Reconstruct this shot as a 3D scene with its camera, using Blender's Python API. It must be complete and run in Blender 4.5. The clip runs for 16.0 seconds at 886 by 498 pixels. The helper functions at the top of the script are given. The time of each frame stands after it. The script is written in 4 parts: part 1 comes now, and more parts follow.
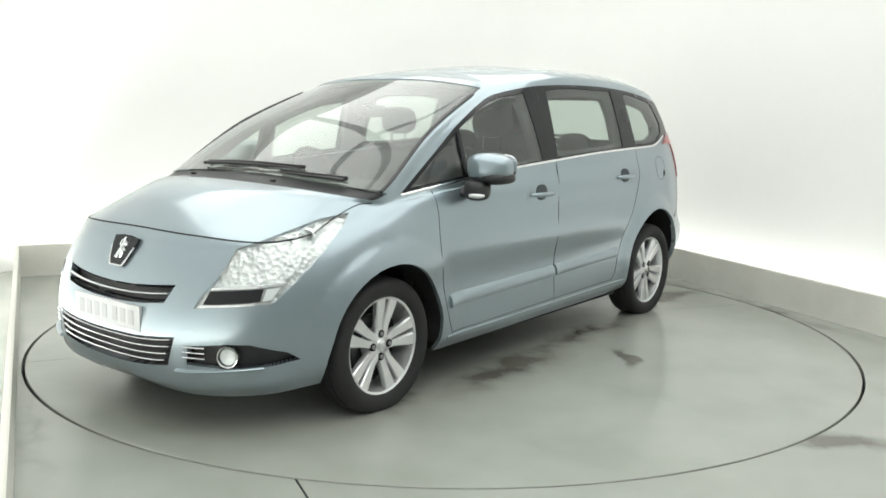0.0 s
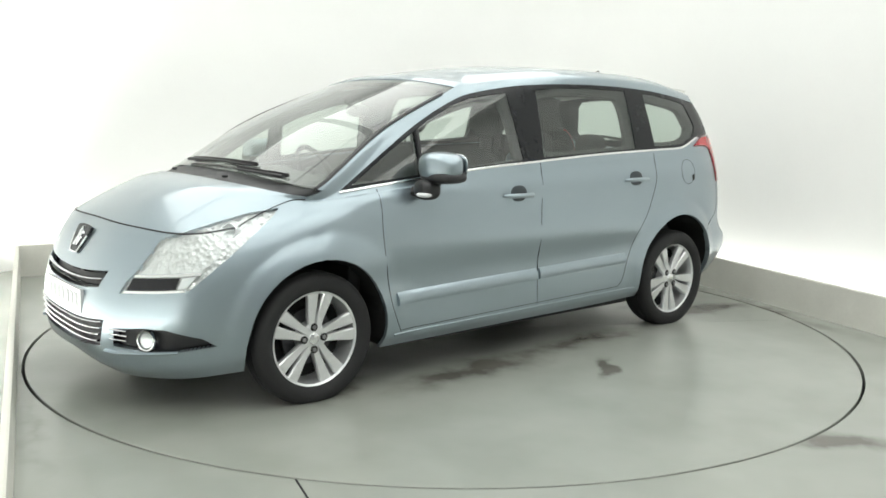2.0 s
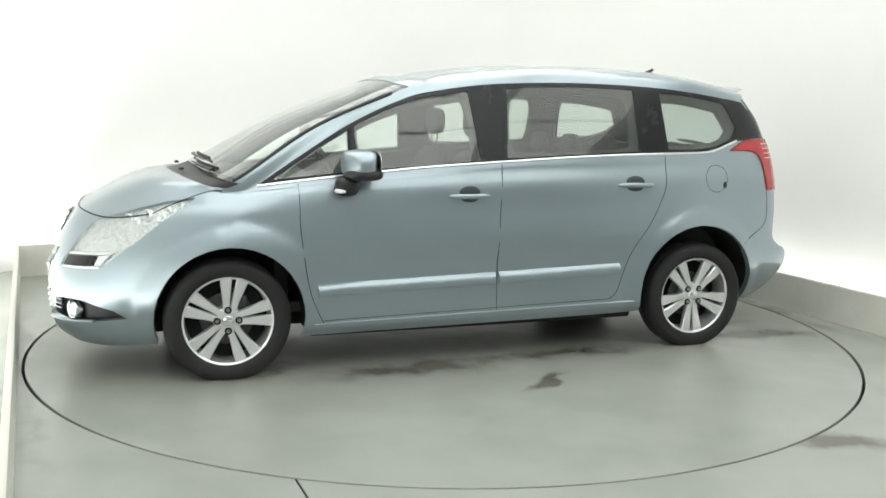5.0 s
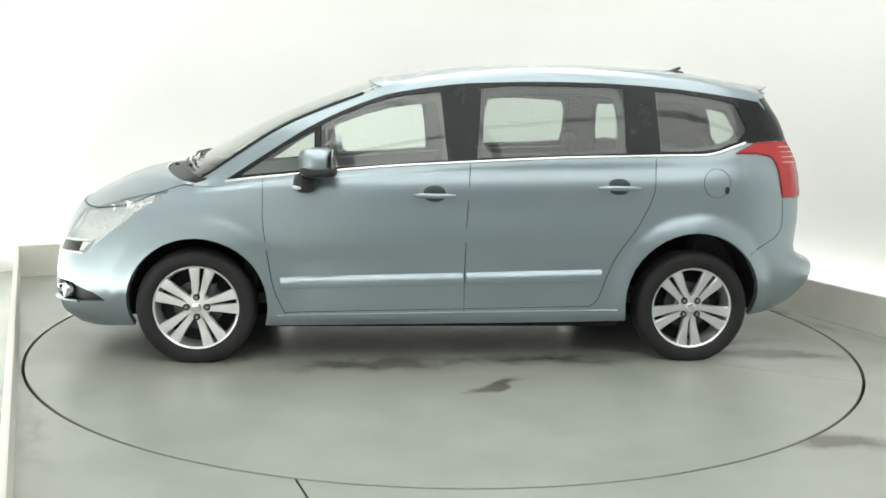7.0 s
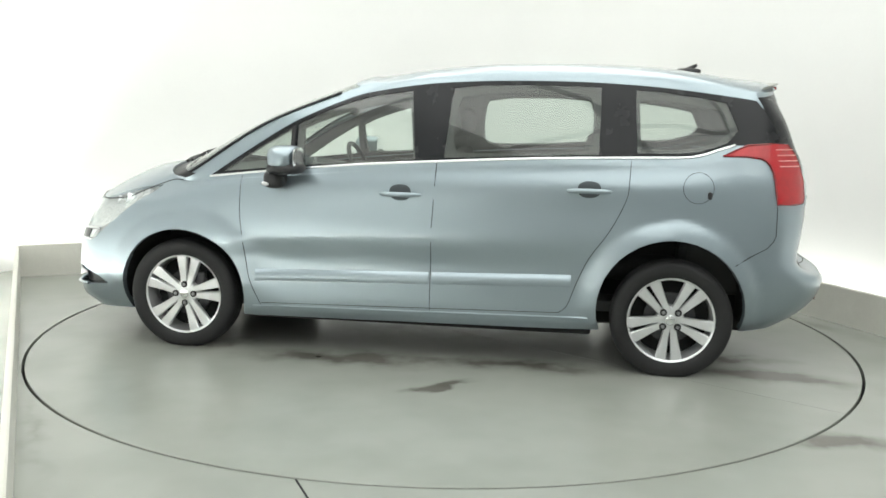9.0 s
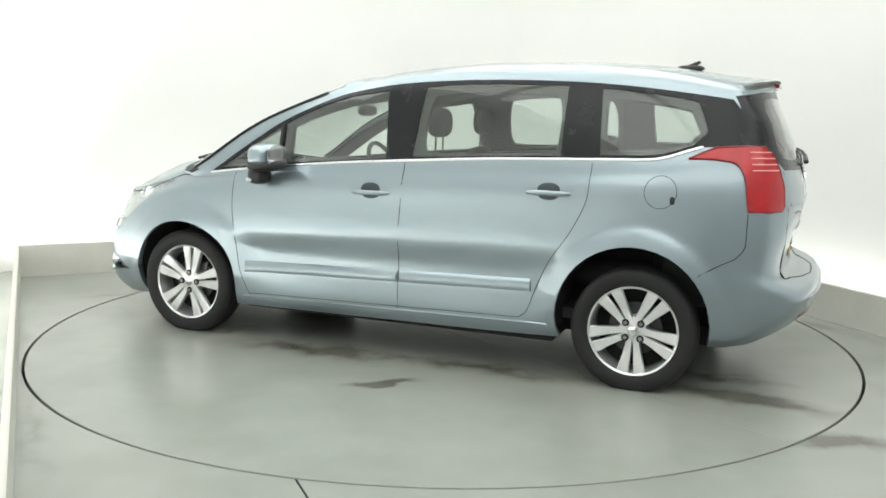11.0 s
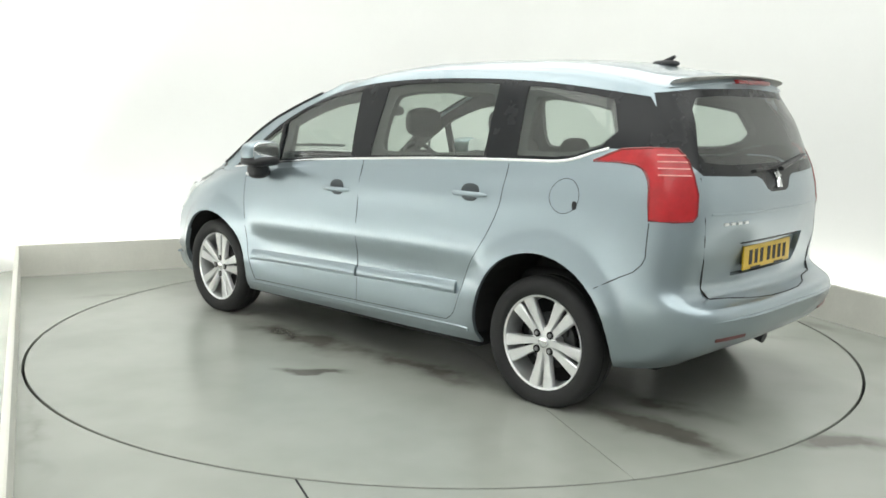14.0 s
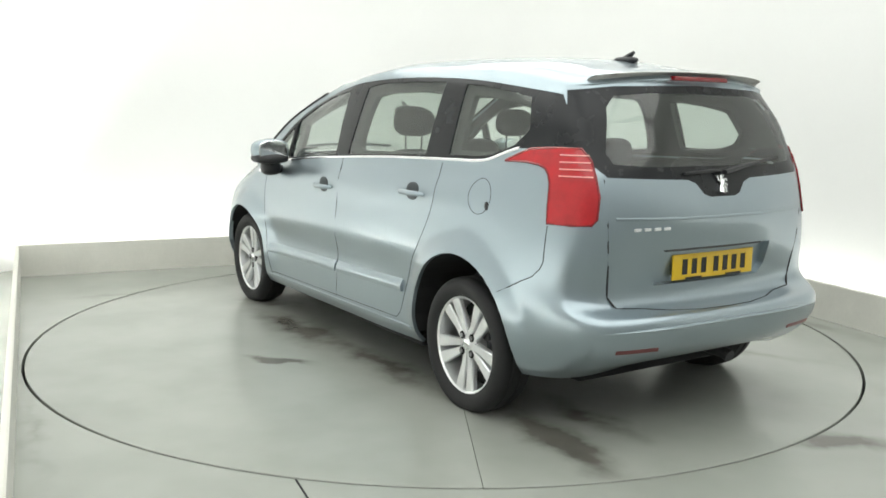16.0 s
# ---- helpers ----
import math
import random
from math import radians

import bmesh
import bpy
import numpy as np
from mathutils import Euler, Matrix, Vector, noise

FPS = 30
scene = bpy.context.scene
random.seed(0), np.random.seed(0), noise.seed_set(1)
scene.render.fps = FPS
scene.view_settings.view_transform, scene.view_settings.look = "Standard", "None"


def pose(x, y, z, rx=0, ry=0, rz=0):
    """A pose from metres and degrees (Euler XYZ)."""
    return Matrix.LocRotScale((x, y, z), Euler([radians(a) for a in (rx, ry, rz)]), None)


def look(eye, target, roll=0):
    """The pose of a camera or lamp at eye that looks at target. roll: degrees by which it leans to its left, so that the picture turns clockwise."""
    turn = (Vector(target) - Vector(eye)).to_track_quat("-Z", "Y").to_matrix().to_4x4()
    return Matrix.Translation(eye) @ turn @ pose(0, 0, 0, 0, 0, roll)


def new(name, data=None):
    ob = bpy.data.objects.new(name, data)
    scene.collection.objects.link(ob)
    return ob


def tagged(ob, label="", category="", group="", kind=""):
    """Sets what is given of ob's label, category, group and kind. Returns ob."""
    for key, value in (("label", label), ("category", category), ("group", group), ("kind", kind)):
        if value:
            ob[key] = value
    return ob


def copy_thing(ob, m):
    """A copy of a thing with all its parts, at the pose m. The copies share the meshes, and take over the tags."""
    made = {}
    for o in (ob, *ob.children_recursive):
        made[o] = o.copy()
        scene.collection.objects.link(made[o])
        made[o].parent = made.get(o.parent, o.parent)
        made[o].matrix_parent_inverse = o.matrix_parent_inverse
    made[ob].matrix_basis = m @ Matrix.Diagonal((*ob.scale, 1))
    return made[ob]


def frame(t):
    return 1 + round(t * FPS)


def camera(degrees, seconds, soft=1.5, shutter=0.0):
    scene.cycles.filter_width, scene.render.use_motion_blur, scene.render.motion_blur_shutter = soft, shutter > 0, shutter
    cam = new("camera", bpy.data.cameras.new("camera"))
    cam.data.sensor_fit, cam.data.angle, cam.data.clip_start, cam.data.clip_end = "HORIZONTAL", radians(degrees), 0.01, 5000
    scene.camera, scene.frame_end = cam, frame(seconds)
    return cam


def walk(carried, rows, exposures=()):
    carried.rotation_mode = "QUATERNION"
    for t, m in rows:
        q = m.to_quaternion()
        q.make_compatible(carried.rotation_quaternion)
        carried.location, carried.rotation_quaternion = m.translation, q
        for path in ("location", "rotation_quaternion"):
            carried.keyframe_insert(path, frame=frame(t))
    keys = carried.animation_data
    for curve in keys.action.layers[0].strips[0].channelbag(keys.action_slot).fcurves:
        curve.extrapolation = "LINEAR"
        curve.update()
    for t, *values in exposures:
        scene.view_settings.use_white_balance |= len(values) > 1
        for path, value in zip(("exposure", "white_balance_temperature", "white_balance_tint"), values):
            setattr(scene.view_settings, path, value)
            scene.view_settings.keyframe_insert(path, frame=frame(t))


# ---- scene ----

from mathutils.bvhtree import BVHTree

# ---------------------------------------------------------------- camera
EYE = Vector((0.0, -5.560, 1.386))
PAN, PITCH, ROLL = radians(0.153), radians(-8.947), 1.082
AHEAD = Vector((-math.sin(PAN) * math.cos(PITCH), math.cos(PAN) * math.cos(PITCH), math.sin(PITCH)))
cam = camera(52.57, 16.0, soft=1.65)
STILL = look(EYE, EYE + AHEAD, ROLL)
walk(cam, [(0.0, STILL), (16.0, STILL)])

# ---------------------------------------------------------------- world and light
world = bpy.data.worlds.new("world")
scene.world = world
world.use_nodes = True
world.node_tree.nodes["Background"].inputs["Color"].default_value = (0.9, 0.95, 1.0, 1)
world.node_tree.nodes["Background"].inputs["Strength"].default_value = 0.0
scene.view_settings.exposure = 0.0

# room plan: u runs along the back wall, v from the back wall towards the camera's end
A_LEFT = Vector((-3.36, 1.41, 0))
U = Vector((0.899, 0.438, 0)).normalized()
V = Vector((0.406, -0.914, 0)).normalized()
ROOM_U, ROOM_V, ROOM_H = 5.06, 8.6, 3.3
TROUGH = 0.36


def room(u, v, z=0.0):
    return A_LEFT + U * u + V * v + Vector((0, 0, z))


# the left-hand side stands a little out of square
V_LEFT = Vector((0.4212, -0.907, 0)).normalized()


def left_side(v, out=0.0, z=0.0):
    return A_LEFT + V_LEFT * v - Vector((-V_LEFT.y, V_LEFT.x, 0)) * out + Vector((0, 0, z))


def area_lamp(name, at, to, sx, sy, watts, colour=(1, 1, 1)):
    data = bpy.data.lights.new(name, "AREA")
    data.shape, data.size, data.size_y, data.energy, data.color = "RECTANGLE", sx, sy, watts, colour
    ob = new(name, data)
    ob.matrix_world = look(at, to)
    return tagged(ob, kind="structure")


COOL, WARM = (0.975, 1.0, 0.955), (1.0, 0.985, 0.95)


def room_turn(along, down):
    """A pose matrix whose x runs along, whose -z points down the given way."""
    x = along.normalized()
    z = -down.normalized()
    y = z.cross(x)
    return Matrix((x, y, z)).transposed().to_4x4()


def strip_lamp(name, at, along, way, length, width, watts, colour):
    lamp = area_lamp(name, at, at + way, length, width, watts, colour)
    lamp.matrix_world = Matrix.Translation(at) @ room_turn(along, way)
    return lamp


# ceiling fittings and the strips hidden behind the kerb boards
LAMPS = [(u, v) for u in (0.85, 2.53, 4.21) for v in (1.08, 3.22, 5.36, 7.50)]
BACK_W, SIDE_W = 20, 17
strip_lamp("trough_lamp_back", room(2.5, -0.16, 0.06), U, Vector((0, 0, 1)) - V * 0.25, 4.8, 0.08, BACK_W, COOL)
strip_lamp("trough_lamp_side", room(ROOM_U + 0.16, 3.6, 0.06), V, Vector((0, 0, 1)) + U * 0.25, 7.0, 0.08, SIDE_W, COOL)
strip_lamp("trough_lamp_left", left_side(3.2, .16, 0.06), V_LEFT, Vector((0, 0, 1)) - U * 0.25, 6.0, 0.08, 72, COOL)


# ---------------------------------------------------------------- materials
def nodes_of(name):
    m = bpy.data.materials.new(name)
    m.use_nodes = True
    return m, m.node_tree.nodes, m.node_tree.links, m.node_tree.nodes["Principled BSDF"]


def ramp(n, l, fac, stops):
    r = n.new("ShaderNodeValToRGB")
    while len(r.color_ramp.elements) < len(stops):
        r.color_ramp.elements.new(0.5)
    for e, (p, c) in zip(r.color_ramp.elements, stops):
        e.position = p
        e.color = (*c, 1) if len(c) == 3 else c
    l.new(fac, r.inputs[0])
    return r.outputs[0]


def noise_tex(n, l, scale, detail=4.0, rough=0.6, stretch=None, space="Object"):
    co = n.new("ShaderNodeTexCoord")
    tex = n.new("ShaderNodeTexNoise")
    tex.inputs["Scale"].default_value = scale
    tex.inputs["Detail"].default_value = detail
    tex.inputs["Roughness"].default_value = rough
    if stretch:
        mp = n.new("ShaderNodeMapping")
        mp.inputs["Scale"].default_value = stretch
        l.new(co.outputs[space], mp.inputs[0])
        l.new(mp.outputs[0], tex.inputs["Vector"])
    else:
        l.new(co.outputs[space], tex.inputs["Vector"])
    return tex.outputs["Fac"]


def surface(name, colour, rough=0.5, metal=0.0, vary=0.12, scale=6.0, bump=0.0, bump_scale=80.0, coat=0.0, spec=0.5, fine=60.0):
    """A plain surface with blotches, grain and a fine relief."""
    m, n, l, p = nodes_of(name)
    big, small = noise_tex(n, l, scale), noise_tex(n, l, fine, 3)
    mix = n.new("ShaderNodeMath")
    mix.operation = "MULTIPLY_ADD"
    l.new(small, mix.inputs[0])
    mix.inputs[1].default_value = 0.4
    l.new(big, mix.inputs[2])
    lo, hi = tuple(c * (1 - vary) for c in colour), tuple(min(1, c * (1 + vary)) for c in colour)
    l.new(ramp(n, l, mix.outputs[0], [(0.4, lo), (1.0, hi)]), p.inputs["Base Color"])
    r = n.new("ShaderNodeMapRange")
    r.inputs["To Min"].default_value, r.inputs["To Max"].default_value = rough * 0.85, min(1, rough * 1.2)
    l.new(big, r.inputs["Value"])
    l.new(r.outputs[0], p.inputs["Roughness"])
    p.inputs["Metallic"].default_value = metal
    p.inputs["Coat Weight"].default_value = coat
    p.inputs["Coat Roughness"].default_value = 0.04
    p.inputs["Specular IOR Level"].default_value = spec
    if bump:
        b = n.new("ShaderNodeBump")
        b.inputs["Strength"].default_value = bump
        b.inputs["Distance"].default_value = 0.002
        l.new(noise_tex(n, l, bump_scale, 5), b.inputs["Height"])
        l.new(b.outputs[0], p.inputs["Normal"])
    return m


def glass(name, tint, gloss=1.0, edge=0.085, power=5.0, haze=0.0):
    m, n, l, p = nodes_of(name)
    n.remove(p)
    t, g, f, mix = n.new("ShaderNodeBsdfTransparent"), n.new("ShaderNodeBsdfGlossy"), n.new("ShaderNodeLayerWeight"), n.new("ShaderNodeMixShader")
    t.inputs["Color"].default_value = (*tint, 1)
    g.inputs["Roughness"].default_value = 0.02
    g.inputs["Color"].default_value = (gloss, gloss, gloss, 1)
    sq, ad = n.new("ShaderNodeMath"), n.new("ShaderNodeMath")
    sq.operation, ad.operation = "POWER", "MULTIPLY_ADD"
    sq.inputs[1].default_value = power
    ad.inputs[1].default_value, ad.inputs[2].default_value = 1 - edge, edge
    l.new(f.outputs["Facing"], sq.inputs[0])
    l.new(sq.outputs[0], ad.inputs[0])
    l.new(ad.outputs[0], mix.inputs[0])
    l.new(t.outputs[0], mix.inputs[1])
    l.new(g.outputs[0], mix.inputs[2])
    # pale film: slight glass haze, plus a painted veil of reflected ceiling light
    film, over = n.new("ShaderNodeBsdfDiffuse"), n.new("ShaderNodeMixShader")
    film.inputs["Color"].default_value = (0.75, 0.78, 0.75, 1)
    over.inputs[0].default_value = haze
    l.new(mix.outputs[0], over.inputs[1])
    l.new(film.outputs[0], over.inputs[2])
    l.new(over.outputs[0], n["Material Output"].inputs["Surface"])
    return m


def paint_material():
    m, n, l, p = nodes_of("car_paint")
    flake = noise_tex(n, l, 900.0, 2)
    haze = noise_tex(n, l, 3.5, 6)
    l.new(ramp(n, l, flake, [(0.3, (0.272, 0.330, 0.366)), (0.75, (0.340, 0.402, 0.438))]), p.inputs["Base Color"])
    l.new(ramp(n, l, haze, [(0.35, (0.30, 0.30, 0.30)), (0.75, (0.37, 0.37, 0.37))]), p.inputs["Roughness"])
    p.inputs["Metallic"].default_value = 0.8
    p.inputs["Coat Weight"].default_value = 0.8
    p.inputs["Coat Roughness"].default_value = 0.03
    b = n.new("ShaderNodeBump")
    b.inputs["Strength"].default_value = 0.015
    b.inputs["Distance"].default_value = 0.004
    l.new(noise_tex(n, l, 9.0, 3), b.inputs["Height"])
    l.new(b.outputs[0], p.inputs["Coat Normal"])
    return m


def smudge(n, l, co, x, y, angle, length, width):
    """A soft long mark on the floor: 1 in its middle, 0 outside."""
    mp = n.new("ShaderNodeMapping")
    mp.vector_type = "TEXTURE"
    mp.inputs["Location"].default_value = (x, y, 0)
    mp.inputs["Rotation"].default_value = (0, 0, radians(angle))
    mp.inputs["Scale"].default_value = (length, width, 1)
    g = n.new("ShaderNodeTexGradient")
    g.gradient_type = "QUADRATIC_SPHERE"
    l.new(co, mp.inputs[0])
    l.new(mp.outputs[0], g.inputs[0])
    return g.outputs["Fac"]


def floor_material(name, seed, marks):
    """Painted concrete, worn, with soft dirt and other dark marks (x, y, angle, length, width, strength)."""
    m, n, l, p = nodes_of(name)
    mid = noise_tex(n, l, 1.6 + seed, 3, 0.5)
    warp = noise_tex(n, l, 5.0, 3, 0.6)
    co = n.new("ShaderNodeTexCoord").outputs["Object"]
    wob = n.new("ShaderNodeVectorMath")
    wob.operation = "MULTIPLY_ADD"
    wc = n.new("ShaderNodeTexNoise")
    wc.inputs["Scale"].default_value = 4.0
    wc.inputs["Detail"].default_value = 5.0
    l.new(co, wc.inputs["Vector"])
    l.new(wc.outputs["Color"], wob.inputs[0])
    wob.inputs[1].default_value = (0.30, 0.30, 0)
    off = n.new("ShaderNodeVectorMath")
    off.inputs[1].default_value = (-0.15, -0.15, 0)
    l.new(co, off.inputs[0])
    l.new(off.outputs[0], wob.inputs[2])
    total = None
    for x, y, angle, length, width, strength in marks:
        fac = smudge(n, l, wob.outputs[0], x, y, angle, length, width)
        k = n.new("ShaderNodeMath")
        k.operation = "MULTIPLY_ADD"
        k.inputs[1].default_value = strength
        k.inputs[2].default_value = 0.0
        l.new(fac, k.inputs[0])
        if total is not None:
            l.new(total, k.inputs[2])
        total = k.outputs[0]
    mark_amount = n.new("ShaderNodeMath")
    mark_amount.operation = "MULTIPLY"
    mark_amount.use_clamp = True
    l.new(total, mark_amount.inputs[0])
    l.new(ramp(n, l, warp, [(0.30, (0.5, 0.5, 0.5)), (0.62, (1.5, 1.5, 1.5))]), mark_amount.inputs[1])
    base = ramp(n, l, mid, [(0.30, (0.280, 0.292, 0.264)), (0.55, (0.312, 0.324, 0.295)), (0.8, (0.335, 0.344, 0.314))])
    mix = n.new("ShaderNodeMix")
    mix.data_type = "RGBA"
    l.new(mark_amount.outputs[0], mix.inputs["Factor"])
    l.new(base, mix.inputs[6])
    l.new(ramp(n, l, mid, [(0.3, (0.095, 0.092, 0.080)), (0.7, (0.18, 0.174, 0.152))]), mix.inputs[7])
    l.new(mix.outputs[2], p.inputs["Base Color"])
    p.inputs["Roughness"].default_value = 0.25
    p.inputs["Specular IOR Level"].default_value = 0.55
    return m


# the sixth mark is a broad, faint dark oval centred beneath the car
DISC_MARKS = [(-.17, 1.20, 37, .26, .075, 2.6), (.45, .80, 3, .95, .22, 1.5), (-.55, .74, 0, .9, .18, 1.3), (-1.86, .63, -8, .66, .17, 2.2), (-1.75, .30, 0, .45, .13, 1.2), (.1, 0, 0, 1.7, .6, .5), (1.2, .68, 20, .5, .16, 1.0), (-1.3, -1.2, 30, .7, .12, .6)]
FLOOR_MARKS = [(1.75, -1.88, -10, .50, .15, 1.6), (2.15, 1.0, -65, 1.7, .16, 1.2), (-2.2, .9, 25, .9, .10, .4), (2.7, -1.5, -40, .9, .22, .9), (-1.75, -1.9, -65, 1.2, .07, .3), (.3, 2.6, 20, 1.6, .3, .5)]
PAINT = paint_material()
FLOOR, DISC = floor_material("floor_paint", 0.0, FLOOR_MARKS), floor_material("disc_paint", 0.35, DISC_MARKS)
WALL = surface("wall_paint", (0.80, 0.80, 0.785), 0.7, vary=0.02, scale=1.2, bump=0.05, bump_scale=120)
# grey for the unseen end wall, chosen to darken what the car's side reflects
END_WALL = surface("end_wall_paint", (0.40, 0.41, 0.41), 0.7, vary=0.05, scale=1.2, bump=0.05, bump_scale=120)
KERB = surface("kerb_paint", (0.62, 0.61, 0.56), 0.55, vary=0.08, scale=3.0, bump=0.1)
CEILING = surface("ceiling_paint", (0.78, 0.78, 0.77), 0.8, vary=0.02)
BLACK_PLASTIC = surface("black_plastic", (0.014, 0.014, 0.016), 0.42, vary=0.2, bump=0.15, bump_scale=400)
BLACK_GLOSS = surface("black_gloss", (0.010, 0.011, 0.013), 0.26, vary=0.1, spec=0.3)
RUBBER = surface("tyre_rubber", (0.012, 0.012, 0.013), 0.7, vary=0.25, scale=9, bump=0.3, bump_scale=150)
CHROME = surface("chrome", (0.82, 0.83, 0.84), 0.10, 1.0, vary=0.03)
ALLOY = surface("alloy", (0.76, 0.77, 0.78), 0.33, 0.75, vary=0.06, scale=12, coat=0.3)
DARK_METAL = surface("dark_metal", (0.09, 0.09, 0.095), 0.5, 0.7, vary=0.3, scale=14)
BOLT = surface("bolt_steel", (0.30, 0.30, 0.31), 0.4, 0.8, vary=0.15, scale=30)
LINER = surface("liner", (0.008, 0.008, 0.009), 0.85, vary=0.2)
TRIM_DARK = surface("interior_trim", (0.036, 0.038, 0.038), 0.6, vary=0.15, bump=0.2, bump_scale=300)
HEADLINER = surface("headliner", (0.42, 0.42, 0.40), 0.9, vary=0.06, bump=0.1, bump_scale=300)
FABRIC = surface("seat_fabric", (0.034, 0.036, 0.038), 0.9, vary=0.2, scale=16, bump=0.4, bump_scale=250)
CLEAR = glass("clear_glass", (0.86, 0.92, 0.88), haze=0.03)
SCREEN_GLASS = glass("screen_glass", (0.68, 0.75, 0.70), edge=0.07, power=4.5, haze=0.12)
TINTED = glass("tinted_glass", (0.73, 0.79, 0.75), edge=0.055, haze=0.05)
LAMP_GLASS = glass("lamp_glass", (0.93, 0.95, 0.95), edge=0.045)
RED = surface("red_lens", (0.42, 0.008, 0.014), 0.22, vary=0.22, scale=11, coat=0.35, spec=0.5, fine=45.0)
# darkened body colour: the shade inside the handle hollows is painted on
CUP_SHADE = surface("cup_shade", (0.055, 0.066, 0.073), 0.45, 0.4, vary=0.1)
DULL_RED = surface("dull_red", (0.13, 0.035, 0.035), 0.3, vary=0.1)
SEAL = surface("seal_rubber", (0.022, 0.024, 0.026), 0.8, vary=0.2)
RED_DARK = surface("red_lens_dark", (0.20, 0.004, 0.008), 0.16, vary=0.12, scale=20, coat=0.6)
WHITE_PLASTIC = surface("white_plastic", (0.74, 0.75, 0.76), 0.3, vary=0.03)
PLATE_WHITE = surface("plate_white", (0.50, 0.51, 0.52), 0.35, vary=0.04)
YELLOW = surface("yellow_plate", (0.72, 0.47, 0.02), 0.35, vary=0.04)
INK = surface("plate_ink", (0.012, 0.012, 0.012), 0.5, vary=0.1)


def faceted(m, scale, strength):
    """Cells of moulded reflector pattern as relief."""
    n, l = m.node_tree.nodes, m.node_tree.links
    v, b = n.new("ShaderNodeTexVoronoi"), n.new("ShaderNodeBump")
    v.inputs["Scale"].default_value = scale
    l.new(n.new("ShaderNodeTexCoord").outputs["Object"], v.inputs["Vector"])
    b.inputs["Strength"].default_value, b.inputs["Distance"].default_value = strength, 0.02
    l.new(v.outputs["Distance"], b.inputs["Height"])
    l.new(b.outputs[0], n["Principled BSDF"].inputs["Normal"])
    return m


LAMP_SILVER = faceted(surface("lamp_silver", (0.68, 0.685, 0.68), 0.25, 0.55, vary=0.2, scale=22), 42.0, 0.40)
# light pink paints the glints that the lens ribs catch
RIB = surface("rib_glint", (0.85, 0.38, 0.36), 0.3, vary=0.05)
REFLECTOR = surface("lamp_reflector", (0.80, 0.81, 0.82), 0.35, 0.6, vary=0.05, scale=25)
DARK_LENS = surface("dark_lens", (0.012, 0.012, 0.014), 0.22, vary=0.2, spec=0.3)
LAMP_PANEL = bpy.data.materials.new("lamp_panel")
LAMP_PANEL.use_nodes = True
LAMP_PANEL.node_tree.nodes["Principled BSDF"].inputs["Emission Color"].default_value = (0.975, 1.0, 0.96, 1)
LAMP_PANEL.node_tree.nodes["Principled BSDF"].inputs["Emission Strength"].default_value = 1.98


# ---------------------------------------------------------------- mesh helpers
def finish(bm, smooth=40):
    bmesh.ops.recalc_face_normals(bm, faces=bm.faces)
    for f in bm.faces:
        f.smooth = smooth > 0
    for e in bm.edges:
        if len(e.link_faces) == 2 and e.calc_face_angle(0) > radians(smooth or 1):
            e.smooth = False


def mesh_of(name, bm, material):
    me = bpy.data.meshes.new(name)
    bm.to_mesh(me)
    bm.free()
    me.materials.append(material)
    return me


def part(name, bm, material, parent, label="", smooth=40, recalc=True):
    if recalc:
        finish(bm, smooth)
    ob = new(name, mesh_of(name, bm, material))
    ob.parent = parent
    if label:
        ob["label"] = label
    return ob


def thing(name, bm, material, label, category, group="", kind="", smooth=40):
    finish(bm, smooth)
    return tagged(new(name, mesh_of(name, bm, material)), label, category, group, kind)


def add_box(bm, x0, x1, y0, y1, z0, z1, bevel=0.0, turn=None):
    tmp = bmesh.new()
    bmesh.ops.create_cube(tmp, size=1.0)
    for v in tmp.verts:
        v.co = Vector(((x0 + x1) / 2 + v.co.x * (x1 - x0), (y0 + y1) / 2 + v.co.y * (y1 - y0), (z0 + z1) / 2 + v.co.z * (z1 - z0)))
    if bevel:
        bmesh.ops.bevel(tmp, geom=tmp.edges[:], offset=bevel, segments=3, affect="EDGES", profile=0.6)
    if turn:
        bmesh.ops.transform(tmp, matrix=turn, verts=tmp.verts)
    me = bpy.data.meshes.new("tmp")
    tmp.to_mesh(me)
    tmp.free()
    bm.from_mesh(me)
    bpy.data.meshes.remove(me)
    return bm


def box(x0, x1, y0, y1, z0, z1, bevel=0.0, turn=None):
    return add_box(bmesh.new(), x0, x1, y0, y1, z0, z1, bevel, turn)


def revolve(profile, steps=48, axis="Y"):
    """Turns (radius, along) pairs round an axis."""
    bm = bmesh.new()
    rings = []
    for i in range(steps):
        a = 2 * math.pi * i / steps
        c, s = math.cos(a), math.sin(a)
        if axis == "Y":
            rings.append([bm.verts.new((r * c, y, r * s)) for r, y in profile])
        elif axis == "X":
            rings.append([bm.verts.new((y, r * c, r * s)) for r, y in profile])
        else:
            rings.append([bm.verts.new((r * c, r * s, y)) for r, y in profile])
    for i in range(steps):
        a, b = rings[i], rings[(i + 1) % steps]
        for j in range(len(profile) - 1):
            bm.faces.new((a[j], a[j + 1], b[j + 1], b[j]))
    bmesh.ops.remove_doubles(bm, verts=bm.verts, dist=1e-5)
    return bm


